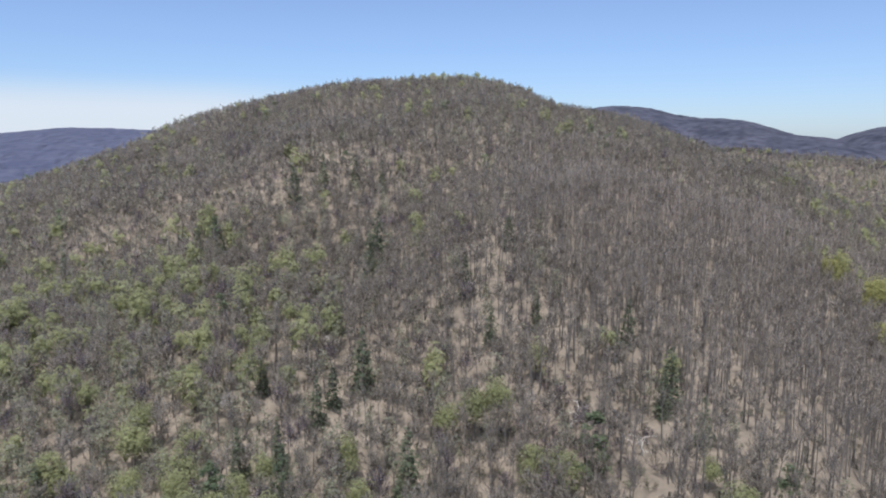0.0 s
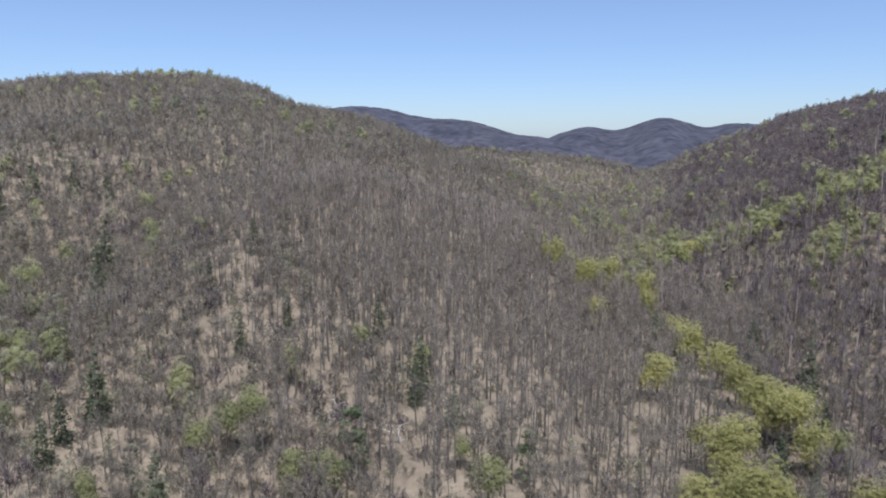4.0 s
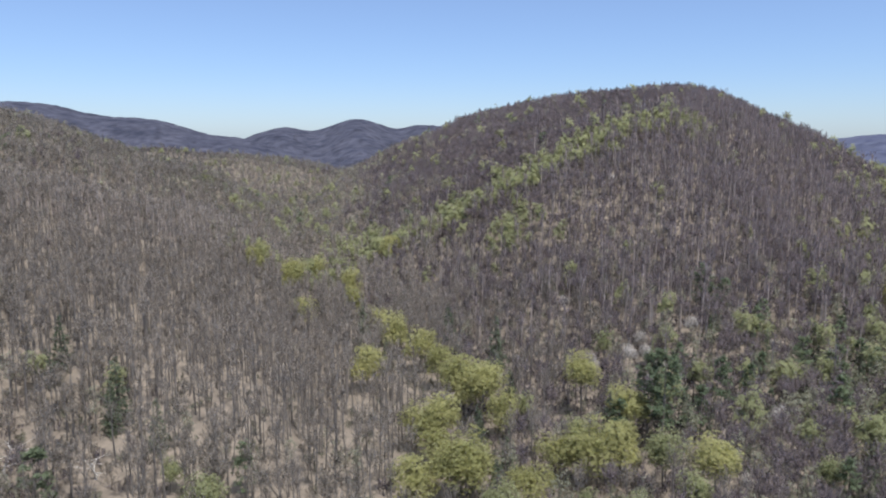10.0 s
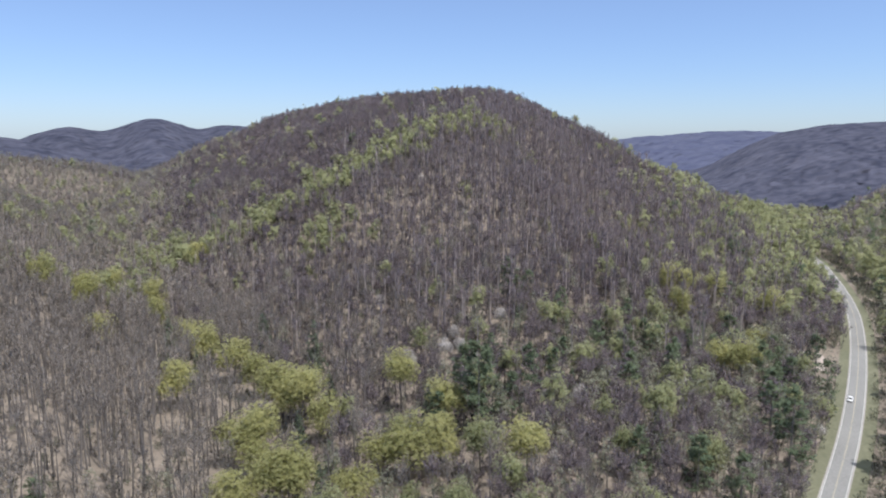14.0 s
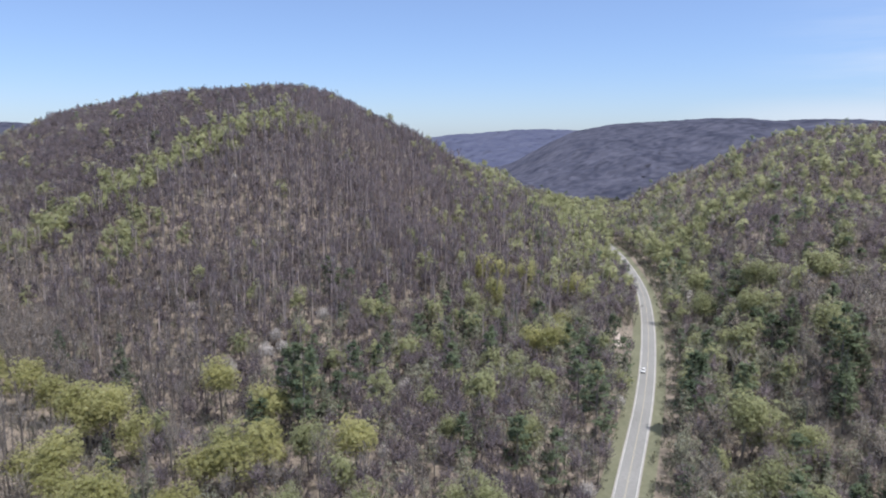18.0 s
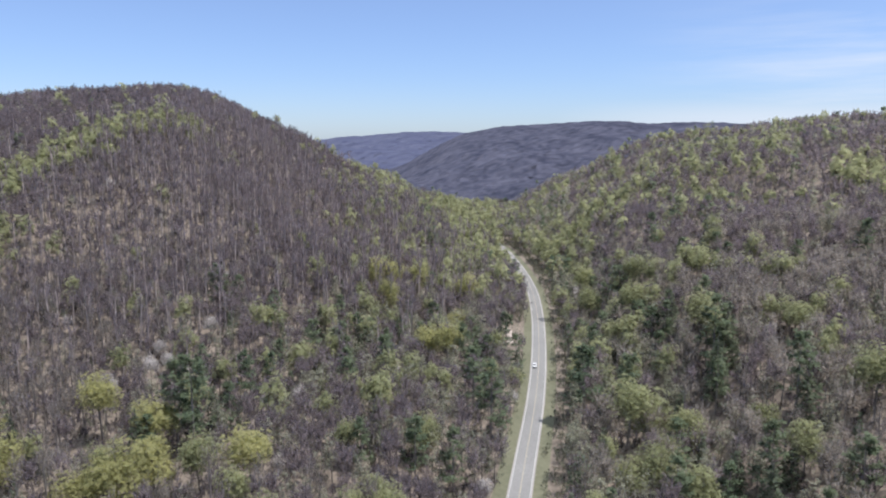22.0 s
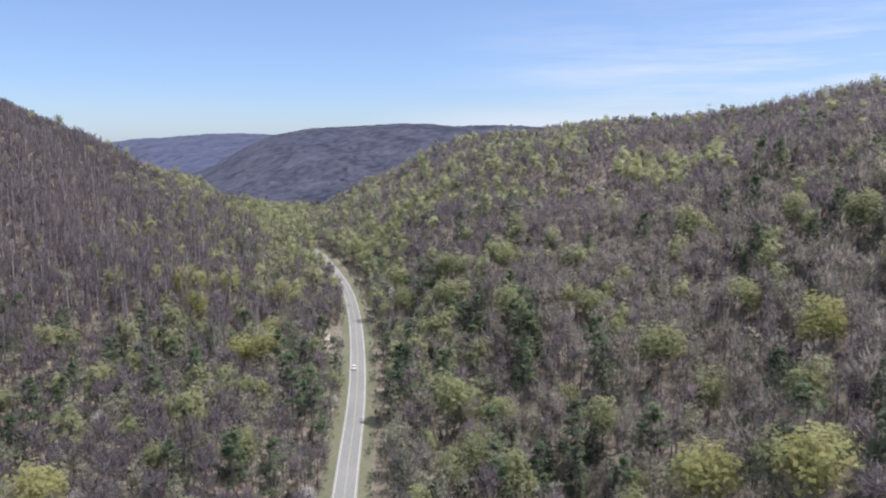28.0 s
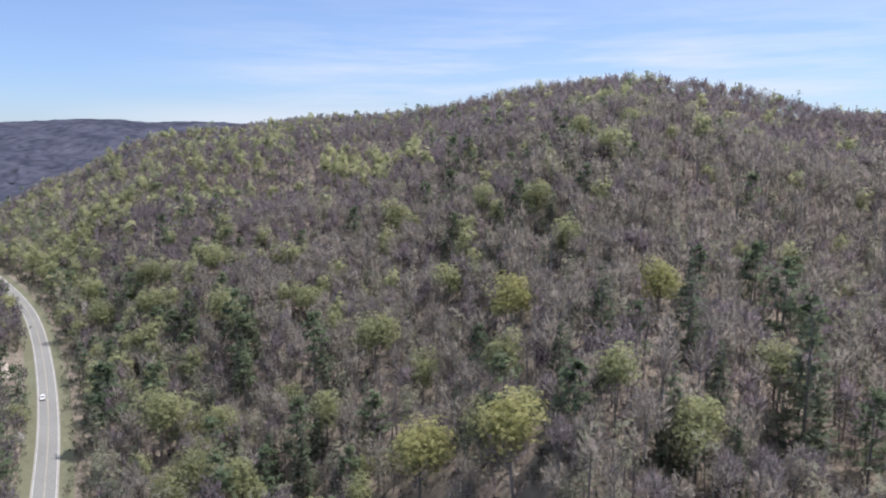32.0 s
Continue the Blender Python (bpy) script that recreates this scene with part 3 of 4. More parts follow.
# single trees and clumps that stand out: x, y, width of the crown or clump
LEAFING_STREAM = [(196, 204, 14), (206, 226, 14), (184, 177, 13), (179, 164, 12.5), (178, 152, 10), (174, 223, 12), (249, 327, 10), (275, 367, 11), (222, 355, 13),
                  (142, 148, 11), (135, 137, 10), (132, 127, 11), (215, 145, 14), (170, 112, 13), (181, 107, 11), (166, 121, 11), (189, 81, 11), (149, 166, 8), (185, 182, 11), (181, 171, 11), (193, 171, 10), (146, 151, 12), (138, 130, 12), (122, 136, 11), (148, 116, 11), (206, 120, 12),
                  (268, 356, 13), (244, 323, 12), (199, 307, 11), (228, 363, 15), (271, 399, 15), (212, 377, 14), (331, 393, 17), (236, 300, 11), (222, 272, 11), (214, 250, 12),
                  (377, 76, 9.5), (422, 84, 12), (310, 36, 11), (410, 36, 12), (428, 68, 12), (375, 77, 9), (366, 38, 10), (316, 46, 10), (417, 92, 12)]
LEAFING_EAST = [(136, -155, 15.5), (173, -130, 13), (219, -176, 10), (259, -179, 9), (179, -159, 8), (104, -107, 7), (144, -81, 15), (112, -86, 13), (147, -109, 9), (89, -115, 10),
                (275, -99, 13), (220, -136, 9.5), (286, -69, 11), (379, -55, 12), (361, -63, 10), (341, -50, 11), (421, -31, 13), (324, -169, 14), (264, -241, 10), (230, -266, 8.5),
                (248, -258, 8.6), (225, -222, 10), (382, -34, 12), (359, -84, 12), (212, -102, 12), (227, -33, 12), (183, -104, 8), (182, -47, 10), (126, -101, 7)]
LEAFING_CLUMPS = [(-30, 960, 22), (5, 965, 24), (40, 960, 20), (272, 395, 15), (230, 404, 13), (338, 405, 17), (341, 451, 18), (369, 373, 17), (399, 378, 18), (407, 362, 17), (449, 369, 21), (449, 346, 20), (470, 346, 21),
                  (477, 329, 21), (503, 331, 19), (538, 311, 20), (556, 288, 20), (359, 304, 15), (820, 167, 27), (796, 127, 26), (930, 122, 30), (797, 76, 29), (652, 44, 24),
                  (572, 24, 20), (585, -35, 26), (374, -369, 17), (497, -221, 17), (443, -222, 18), (720, 60, 26), (860, 95, 28)]
HEMLOCKS_NORTH = [(-92, 439, 10), (-76, 451, 9), (-34, 362, 13), (-36, 340, 9), (10, 302, 7), (-143, 408, 7), (-123, 391, 5), (-216, 396, 9), (-193, 395, 7), (-64, 240, 5),
                  (-29, 244, 9), (-38, 234, 6), (-51, 206, 5), (-45, 185, 8), (-10, 190, 9), (-62, 201, 6.5), (-42, 225, 6), (32, 342, 7), (-57, 464, 7), (-40, 462, 7),
                  (38, 279, 5), (19, 272, 6), (-177, 646, 7), (-73, 519, 6), (-203, 611, 6), (-144, 752, 7), (82, 476, 7), (538, 840, 9), (532, 802, 9), (78, 232, 8), (74, 226, 6), (73, 270, 7), (81, 208, 6), (66, 262, 5)]
HEMLOCKS_EAST = [(208, 269, 9), (197, 238, 6), (237, 238, 11), (223, 195, 10), (165, 152, 6), (198, 122, 7), (116, -144, 10), (132, -129, 8), (251, -154, 5), (303, -61, 7),
                 (260, -72, 12), (247, -66, 8), (215, -84, 7), (262, -40, 6), (94, -113, 8), (188, -87, 5), (208, -176, 7), (235, -171, 7), (83, -142, 13), (96, -130, 7),
                 (195, -59, 7), (181, -64, 8), (152, -97, 5)]
PINES = [(208, 108, 16), (214, 117, 12), (252, 108, 9), (257, 20, 10), (236, 12, 11), (307, 28, 9), (199, 33, 8), (196, 21, 8), (223, 102, 8), (331, 10, 8), (204, 51, 7), (199, 119, 7),
         (253, -37, 10), (257, -67, 12), (238, -64, 8), (220, -83, 10), (300, -58, 7), (183, -54, 8), (253, -21, 11), (191, -67, 9), (141, -178, 7), (129, -189, 9),
         (111, -176, 11), (99, -170, 9), (131, -212, 6), (339, -213, 11), (308, -193, 10), (342, -153, 9), (70, -144, 9), (168, -115, 7)]
BLOSSOM = [(295, 211, 6.5), (300, 145, 8), (276, 156, 7), (262, 153, 8), (248, 162, 8), (363, 167, 8), (159, 145, 6.6), (252, 87, 7), (323, 255, 7), (263, 138, 7), (324, 170, 6),
           (325, -105, 6), (427, 270, 9), (528, 428, 9), (511, 85, 8), (475, 99, 7), (270, 149, 7), (255, 168, 7)]


def kinds(s, rg):
    """The kind of tree at each spot."""
    x, y, z = s[:, 0], s[:, 1], s[:, 2]
    r, az = np.hypot(x, y), azimuth(x, y)
    patch = np.clip(rough_land(x * 1.7 + 400, y * 1.7 - 90) / 7, -1, 1)
    low = np.clip(1 - z / 42, 0, 1)
    west = np.clip((-4 - az) / 14, 0, 1) * np.clip((560 - r) / 250, 0, 1)
    east = np.clip((az - 90) / 8, 0, 1)
    p_spring = 0.015 + 0.05 * low + 0.04 * low * (az > 44) + 0.12 * west + 0.06 * east * np.clip((118 - az) / 15, 0.2, 1) + 0.02 * np.clip(patch, 0, 1)
    glen = np.clip((az - 84) / 4, 0, 1) * np.clip((112 - az) / 8, 0, 1) * np.clip((r - 420) / 150, 0, 1)
    edge = np.clip((az - 72) / 4, 0, 1) * np.clip((89 - az) / 3, 0, 1) * np.clip((r - 380) / 150, 0, 1)
    p_spring = p_spring + 0.07 * glen * (r < 1000) + 0.3 * edge
    p_olive = 0.07 + 0.13 * (az < 40) + 0.42 * low * (az > 40) + 0.22 * west + 0.02 * east + 0.1 * glen + 0.05 * np.clip(-patch, 0, 1)
    p_con = (0.006 + 0.2 * low * np.clip(patch + 0.5, 0, 1.2) * (az > 46) + 0.07 * east * np.clip((r - 60) / 100, 0, 1) * np.clip(patch + 0.3, 0, 1)) * (z < 135)
    p_bloom = 0.004 + 0.02 * low
    face = np.clip((az - 36) / 10, 0, 1) * np.clip((92 - az) / 6, 0, 1) * np.clip((r - 130) / 90, 0, 1)
    p_red = 0.10 + 0.1 * np.clip(patch, 0, 1) + 0.8 * face + 0.14 * east + 0.5 * east * np.clip((r - 330) / 120, 0, 1) + 0.6 * (r > 1000) * (az > 70)
    stand = 0.75 * np.exp(-((x - 165) / 60) ** 2 - ((y + 255) / 70) ** 2) + 0.8 * np.exp(-((x - 165) / 60) ** 2 - ((y + 105) / 40) ** 2) + 1.7 * np.exp(-((x - 175) / 150) ** 2 - ((y - 330) / 200) ** 2) + 0.75 * np.exp(-((x - 500) / 190) ** 2 - ((y - 200) / 120) ** 2)
    p_pole = np.clip(stand * 0.8, 0, 0.88) * (1 - 0.5 * low)
    u = rg.uniform(0, 1, len(s))
    out = np.zeros(len(s), int)
    calm = 1 - 0.95 * np.clip(stand, 0, 1)
    c = np.cumsum([p_spring * calm, p_olive * calm, p_con * 0.5 * calm, p_con * 0.5 * calm, p_bloom * calm, p_red * calm, p_pole], axis=0)
    for k in range(6, -1, -1):
        out[u < c[k]] = k + 1
    for cx, cy, w in LEAFING_CLUMPS:
        out[np.hypot(x - cx, y - cy) < w * rg.uniform(0.6, 1.5, len(s)) ** 1.5] = 1
    face = np.exp(-((x - 510) / 170) ** 2 - ((y - 190) / 120) ** 2)
    drop = ((out == 7) & (rg.uniform(0, 1, len(s)) < 0.2)) | (np.isin(out, (0, 2, 6)) & (rg.uniform(0, 1, len(s)) < 0.45 * face))
    nose = np.exp(-((x - 135) / 80) ** 2 - ((y - 240) / 100) ** 2)
    drop |= (out == 7) & (rg.uniform(0, 1, len(s)) < 0.3 * nose)
    drop |= np.isin(out, (0, 2, 6)) & (rg.uniform(0, 1, len(s)) < 1.1 * nose)
    return np.where(drop, -1, out)


KINDS = ["bare", "spring", "olive", "hemlock", "pine", "bloom", "red", "pole", "gold"]
NAMES = {"bare": ("bare_woods", "leafless grey-brown hardwood trees covering the hillsides"),
         "spring": ("leafing_woods", "hardwoods in fresh yellow-green spring leaf"),
         "gold": ("yellow_woods", "hardwoods in bright yellow-green new leaf"),
         "olive": ("young_leaf_woods", "trees with thin muted olive-green young leaves"),
         "hemlock": ("hemlock_woods", "dark green conical hemlocks among bare hardwoods"),
         "pine": ("pine_woods", "tall dark green white pines among hardwoods"),
         "bloom": ("blossom_woods", "small wild trees in white spring blossom"),
         "red": ("budding_woods", "maples with reddish-brown opening buds"),
         "pole": ("pole_woods", "slender straight leafless trunks with small crowns")}
THING = {"bare": ("bare_tree", "leafless grey hardwood with fine twigs on the slope", "tree", 240),
         "spring": ("leafing_tree", "broad hardwood in fresh yellow-green spring leaf", "tree", 220),
         "gold": ("yellow_leaf_tree", "full round hardwood in bright yellow-green new leaf", "tree", 0),
         "olive": ("young_leaf_tree", "hardwood with thin muted olive-green young leaves", "tree", 200),
         "hemlock": ("hemlock", "dark green conical hemlock among bare hardwoods", "conifer", 120),
         "pine": ("pine", "tall dark green white pine with layered boughs", "conifer", 110),
         "bloom": ("blossom_tree", "small wild tree in white spring blossom", "tree", 60),
         "red": ("budding_tree", "maple with reddish-brown opening buds and bare limbs", "tree", 150),
         "pole": ("pole_tree", "slender straight leafless trunk with small crown", "tree", 200)}
GROUPS = {"gold": "bright yellow-leafed trees", "bare": "bare hardwoods", "spring": "leafing hardwoods", "olive": "young-leaf hardwoods", "hemlock": "hemlocks", "pine": "white pines",
          "bloom": "blossom trees", "red": "budding maples", "pole": "pole trees"}


def single_trees(kind, spots, variants=9):
    """Each spot becomes a tree of its own with a trunk and a crown."""
    name, label, cat, _ = THING[kind]
    first = []
    for i in range(variants):
        v, f, m, o = tree_shape(kind, 0, 5000 + 31 * i)
        base = new(name)
        tagged(base, label, cat, GROUPS[kind])
        for j, (p, mat) in enumerate((("trunk", M_BARK), ("crown", CROWN_MAT[kind]))):
            ff = f[m == j]
            ids, inv = np.unique(ff, return_inverse=True)
            ob = new(p, mesh_of(p, v[ids], inv.reshape(-1, 3), [mat], tone=np.full(len(ids), 0.2 + 0.6 * ((i * 5) % variants) / variants), outward=o[ids]))
            ob.parent = base
        first.append((base, v[:, 2].max(), np.percentile(np.abs(v[:, :2]), 96)))
    for n, (x, y, z, turn, size, width) in enumerate(spots):
        base, tall, half = first[n % variants]
        if width:
            size = float(np.clip(width * (0.8 if kind == "bloom" else 1.0 if cat == "conifer" else 1.2) / 2 / half, 0.7 if cat == "conifer" else 0.5 if kind == "bloom" else 0.35, 1.9))
        m = Matrix.Translation((x, y, z)) @ Matrix.Rotation(turn, 4, "Z")
        flat = Matrix.Diagonal((size, size, max(size, 0.82 if kind == "pine" else 1.0) if cat == "conifer" and width else min(size, 0.55 + 0.45 * size), 1))
        ob = base
        if n >= variants:
            ob = copy_thing(base, m)
        ob.matrix_basis = m @ flat
        if width >= 12:
            tagged(ob, "large " + label)
        elif 0 < width < 6.6:
            tagged(ob, "small " + label.replace("small ", "").replace("tall ", ""))
    for base, _, _ in first[len(spots):]:
        for c in list(base.children):
            bpy.data.objects.remove(c)
        bpy.data.objects.remove(base)


def far_canopy(name, label, mat, a0, a1, r0, r1):
    """The closed, lumpy roof of woods too far off to tell trees apart."""
    rr = r0 * (r1 / r0) ** np.linspace(0, 1, int(math.log(r1 / r0) / 0.0075))
    aa = np.radians(np.arange(a0, a1, 0.36))
    R, A = np.meshgrid(rr, aa, indexing="ij")
    rg = np.random.default_rng(61)
    x = R * np.sin(A) + rg.uniform(-2, 2, R.shape)
    y = R * np.cos(A) + rg.uniform(-2, 2, R.shape)
    z = height(x, y)
    z = np.where(z > 3, z + 8.5 + rg.uniform(-1.3, 1.3, R.shape), z - 4)
    v = np.stack([x, y, z], -1).reshape(-1, 3)
    n = len(aa)
    i, j = np.meshgrid(np.arange(len(rr) - 1), np.arange(n - 1), indexing="ij")
    f = np.stack([i * n + j, i * n + j + 1, (i + 1) * n + j + 1, (i + 1) * n + j], -1).reshape(-1, 4)
    hide = (z.ravel()[f] < 3).any(1)
    f = f[~hide]
    up = np.tile((0.0, 0.0, 1.0), (len(v), 1)) + rg.normal(0, 0.3, (len(v), 3))
    ob = new(name, mesh_of(name, v, f, [mat], smooth=True, tone=rg.uniform(0.1, 0.9, len(v)), outward=up))
    tagged(ob, label, "trees", kind="stuff")


SNAGS = [(43, 225, 1.0), (62, 207, 0.9)]   # x, y, size


def snags():
    """Dead trees with pale, forked, bare limbs."""
    for n, (x, y, size) in enumerate(SNAGS):
        rg = np.random.default_rng(900 + n)
        top = tagged(new("dead_tree"), "pale dead tree with forked bare limbs", "tree", "dead trees")
        stem, limbs = [], []
        p, d, r = np.array([0, 0, -0.6]), np.array([rg.normal(0, 0.12), rg.normal(0, 0.12), 1.0]), 0.42
        for k in range(5):
            q = p + d * 2.6
            stem.append((*tube(p, q, r, r * 0.8, 6), 0))
            if k > 0:
                for side in range(2):
                    a = rg.uniform(0, 6.28)
                    e = q + np.array([math.cos(a), math.sin(a), rg.uniform(0.3, 0.9)]) * rg.uniform(2.0, 3.6)
                    limbs.append((*tube(q, e, r * 0.55, r * 0.3, 5), 0))
                    for fork in range(3):
                        g = e + np.array([math.cos(a) + rg.normal(0, 0.6), math.sin(a) + rg.normal(0, 0.6), rg.uniform(0.2, 1.0)]) * rg.uniform(0.8, 1.9)
                        limbs.append((*tube(e, g, r * 0.3, 0.03, 4), 0))
            p, r, d = q, r * 0.8, d + np.array([*rg.normal(0, 0.2, 2), 0])
        for name, pieces in (("trunk", stem), ("limbs", limbs)):
            v, f, m = joined(pieces)
            part_ob = new(name, mesh_of(name, v, f, [M_DEAD], smooth=True))
            part_ob.parent = top
        top.matrix_basis = pose(x, y, float(height(np.array([x]), np.array([y]))[0]), 0, 0, n * 70) @ Matrix.Diagonal((1.25 * size, 1.25 * size, 0.6 * size, 1))


def plant():
    rg = np.random.default_rng(11)
    marks = {"gold": LEAFING_STREAM + LEAFING_EAST[:2] + LEAFING_EAST[6:8], "spring": LEAFING_EAST[2:6] + LEAFING_EAST[8:], "hemlock": HEMLOCKS_NORTH + HEMLOCKS_EAST, "pine": PINES, "bloom": BLOSSOM}
    taken = np.array([(x, y, w) for lst in marks.values() for x, y, w in lst])
    taken = np.vstack([taken, [(x, 9, 9) for x in range(352, 392, 6)], [(x, 4, 6) for x in range(340, 392, 5)]])
    dark = np.array(HEMLOCKS_NORTH + HEMLOCKS_EAST + PINES + BLOSSOM, float)   # seen over lower growth
    far = np.hypot(dark[:, 0], dark[:, 1])[:, None]
    dark[:, :2] -= dark[:, :2] / far * 6
    taken = np.vstack([taken, dark])
    dark[:, :2] -= dark[:, :2] / far * 7
    gold = np.array(LEAFING_STREAM + LEAFING_EAST, float)
    gold[:, :2] -= gold[:, :2] / np.hypot(gold[:, 0], gold[:, 1])[:, None] * 11
    tall = gold[gold[:, 2] >= 12].copy()
    tall[:, :2] -= tall[:, :2] / np.hypot(tall[:, 0], tall[:, 1])[:, None] * 10
    gold = np.vstack([gold, tall])
    dead = np.array([(x, y, 9) for x, y, _ in SNAGS] + [(x * 0.97, y * 0.97, 9) for x, y, _ in SNAGS], float)
    taken = np.vstack([taken, dark, gold, dead])
    alone = {k: [] for k in KINDS}
    for k, lst in marks.items():
        xy = np.array(lst, float)
        z = height(xy[:, 0], xy[:, 1])
        alone[k] = [(x, y, zz, rg.uniform(0, 6.28), 1.0, w) for (x, y, w), zz in zip(xy, z)]
    left = {k: THING[k][3] - len(alone[k]) for k in KINDS}
    for level, r0, r1, gap, seed in ((1, 70, 430, 6.1, 2), (2, 430, 820, 7.2, 3), (3, 820, 1350, 7.6, 5)):
        s, r2 = scatter(r0, r1, gap, seed)
        s = s[seen(s)]
        if level == 3:   # the dark ridge down the valley belongs to the far woods
            az = azimuth(s[:, 0], s[:, 1])
            s = s[(az < 73) | (az > 119) | (np.hypot(s[:, 0], s[:, 1]) < 1030)]
        if level == 1:   # room round the single trees
            d = np.hypot(s[:, 0:1] - taken[:, 0], s[:, 1:2] - taken[:, 1])
            s = s[(d > taken[:, 2] * 0.42 + 1.5).all(1)]
        kk = kinds(s, r2)
        for i, k in enumerate(KINDS):
            q = s[kk == i]
            if k == "spring":
                q[:, 4] *= 1.08
            if level == 1:
                q = q[np.argsort(np.hypot(q[:, 0], q[:, 1]))]
                n = max(0, left[k])
                alone[k] += [(*row, 0) for row in q[:n]]
                q = q[n:]
            if k == "pole":
                ruddy = (azimuth(q[:, 0], q[:, 1]) > 44) & (azimuth(q[:, 0], q[:, 1]) < 92)
                forest(q[ruddy], k, level, *NAMES[k], crown=M_TWIG_RED_HAZED)
                q = q[~ruddy]
            forest(q, k, level, *NAMES[k])
    s, r2 = scatter(380, 1000, 8.2, 6, a0=38, a1=90)
    s = s[seen(s)]
    gap = np.exp(-((s[:, 0] - 500) / 190) ** 2 - ((s[:, 1] - 200) / 120) ** 2)
    s = s[r2.uniform(0, 1, len(s)) > 0.6 * gap]
    clump = np.array(LEAFING_CLUMPS, float)
    s = s[(np.hypot(s[:, 0:1] - clump[:, 0], s[:, 1:2] - clump[:, 1]) > clump[:, 2] * r2.uniform(0.7, 1.6, (len(s), 1))).all(1)]
    forest(s, "red", 2, *NAMES["red"])
    s, r2 = scatter(250, 900, 7.6, 31, a0=-34, a1=30)
    away = 1 - np.exp(-((s[:, 0] - 150) / 130) ** 2 - ((s[:, 1] - 280) / 150) ** 2)
    s = s[seen(s) & (r2.uniform(0, 1, len(s)) < 0.4 * away)]
    near = np.hypot(s[:, 0], s[:, 1]) < 430
    forest(s[near], "bare", 1, *NAMES["bare"])
    forest(s[~near], "bare", 2, *NAMES["bare"])
    s, r2 = scatter(70, 430, 8.4, 33, a0=93, a1=166)
    d = np.hypot(s[:, 0:1] - taken[:, 0], s[:, 1:2] - taken[:, 1])
    s = s[seen(s) & (d > taken[:, 2] * 0.42 + 1.5).all(1)]
    u = r2.uniform(0, 1, len(s))
    forest(s[u < 0.3], "red", 1, *NAMES["red"])
    forest(s[(u >= 0.3) & (u < 0.65)], "bare", 1, *NAMES["bare"])
    forest(s[u >= 0.65], "olive", 1, *NAMES["olive"])
    # close stands of straight trunks: the nose of the north hill and the face of the valley hill
    s, r2 = scatter(185, 640, 4.9, 21, a0=6, a1=46)
    nose = 1.4 * np.exp(-((s[:, 0] - 175) / 150) ** 2 - ((s[:, 1] - 330) / 190) ** 2)
    d = np.hypot(s[:, 0:1] - taken[:, 0], s[:, 1:2] - taken[:, 1])
    nose *= np.clip((np.hypot(s[:, 0], s[:, 1]) - 170) / 120, 0.35, 1)
    s = s[seen(s) & (r2.uniform(0, 1, len(s)) < nose) & (d > taken[:, 2] * 0.45 + 1).all(1)]
    r = np.hypot(s[:, 0], s[:, 1])
    forest(s[r < 400], "pole", 1, *NAMES["pole"])
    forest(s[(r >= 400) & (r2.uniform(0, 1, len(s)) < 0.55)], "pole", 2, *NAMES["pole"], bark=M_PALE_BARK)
    s, r2 = scatter(300, 800, 6.4, 22, a0=45, a1=88)
    face = 1.2 * np.exp(-((s[:, 0] - 510) / 170) ** 2 - ((s[:, 1] - 190) / 120) ** 2)
    s = s[seen(s) & (r2.uniform(0, 1, len(s)) < face)]
    s[:, 4] *= 1.12
    forest(s, "pole", 2, *NAMES["pole"], bark=M_PALE_BARK, crown=M_TWIG_RED_HAZED)
    s, r2 = scatter(70, 700, 6.0, 8, near=7.0, other=5.6)
    road_side = np.abs(s[:, 1] - road_y(s[:, 0])) < 13
    s[road_side, 4] *= 0.6
    open_floor = np.exp(-((s[:, 0] - 175) / 120) ** 2 - ((s[:, 1] - 330) / 180) ** 2)
    s = s[seen(s) & (r2.uniform(0, 1, len(s)) > 0.9 * open_floor)]
    road_side = np.abs(s[:, 1] - road_y(s[:, 0])) < 13
    green = r2.uniform(0, 1, len(s)) < 0.2 + 0.5 * road_side + 0.5 * np.clip(1 - s[:, 2] / 20, 0, 1)
    shady = azimuth(s[:, 0], s[:, 1]) > 43
    forest(s[~green & ~shady], "brush", 2, "bare_undergrowth", "leafless grey-brown bushes and saplings under the trees")
    forest(s[~green & shady], "dark_brush", 2, "budding_undergrowth", "reddish-brown budding bushes and saplings under the trees")
    forest(s[green], "green_brush", 2, "green_undergrowth", "low bushes with muted green young leaves")
    s, r2 = scatter(140, 420, 4.8, 9, a0=45, a1=88)
    s = s[seen(s)]
    forest(s, "dark_brush", 2, "budding_undergrowth", "reddish-brown budding bushes and saplings under the trees")
    s, r2 = scatter(180, 300, 3.4, 14, a0=-14, a1=24)   # a brushy hollow at the foot of the north hill
    hollow = np.exp(-((s[:, 0] - 45) / 24) ** 2 - ((s[:, 1] - 222) / 24) ** 2)
    s = s[r2.uniform(0, 1, len(s)) < 0.8 * hollow]
    forest(s, "dark_brush", 2, "budding_undergrowth", "reddish-brown budding bushes and saplings under the trees")
    s, r2 = scatter(70, 330, 5.0, 12, a0=92, a1=165)
    s = s[seen(s)]
    cold = r2.uniform(0, 1, len(s)) < 0.5
    forest(s[cold], "dark_brush", 2, "budding_undergrowth", "reddish-brown budding bushes and saplings under the trees")
    forest(s[~cold], "brush", 2, "bare_undergrowth", "leafless grey-brown bushes and saplings under the trees")
    s, r2 = scatter(60, 720, 3.3, 10, a0=55, a1=110, near=6.3, other=6.2)   # growth along the road
    off = s[:, 1] - road_y(s[:, 0])
    s = s[(off < 12) & (off > -17)]
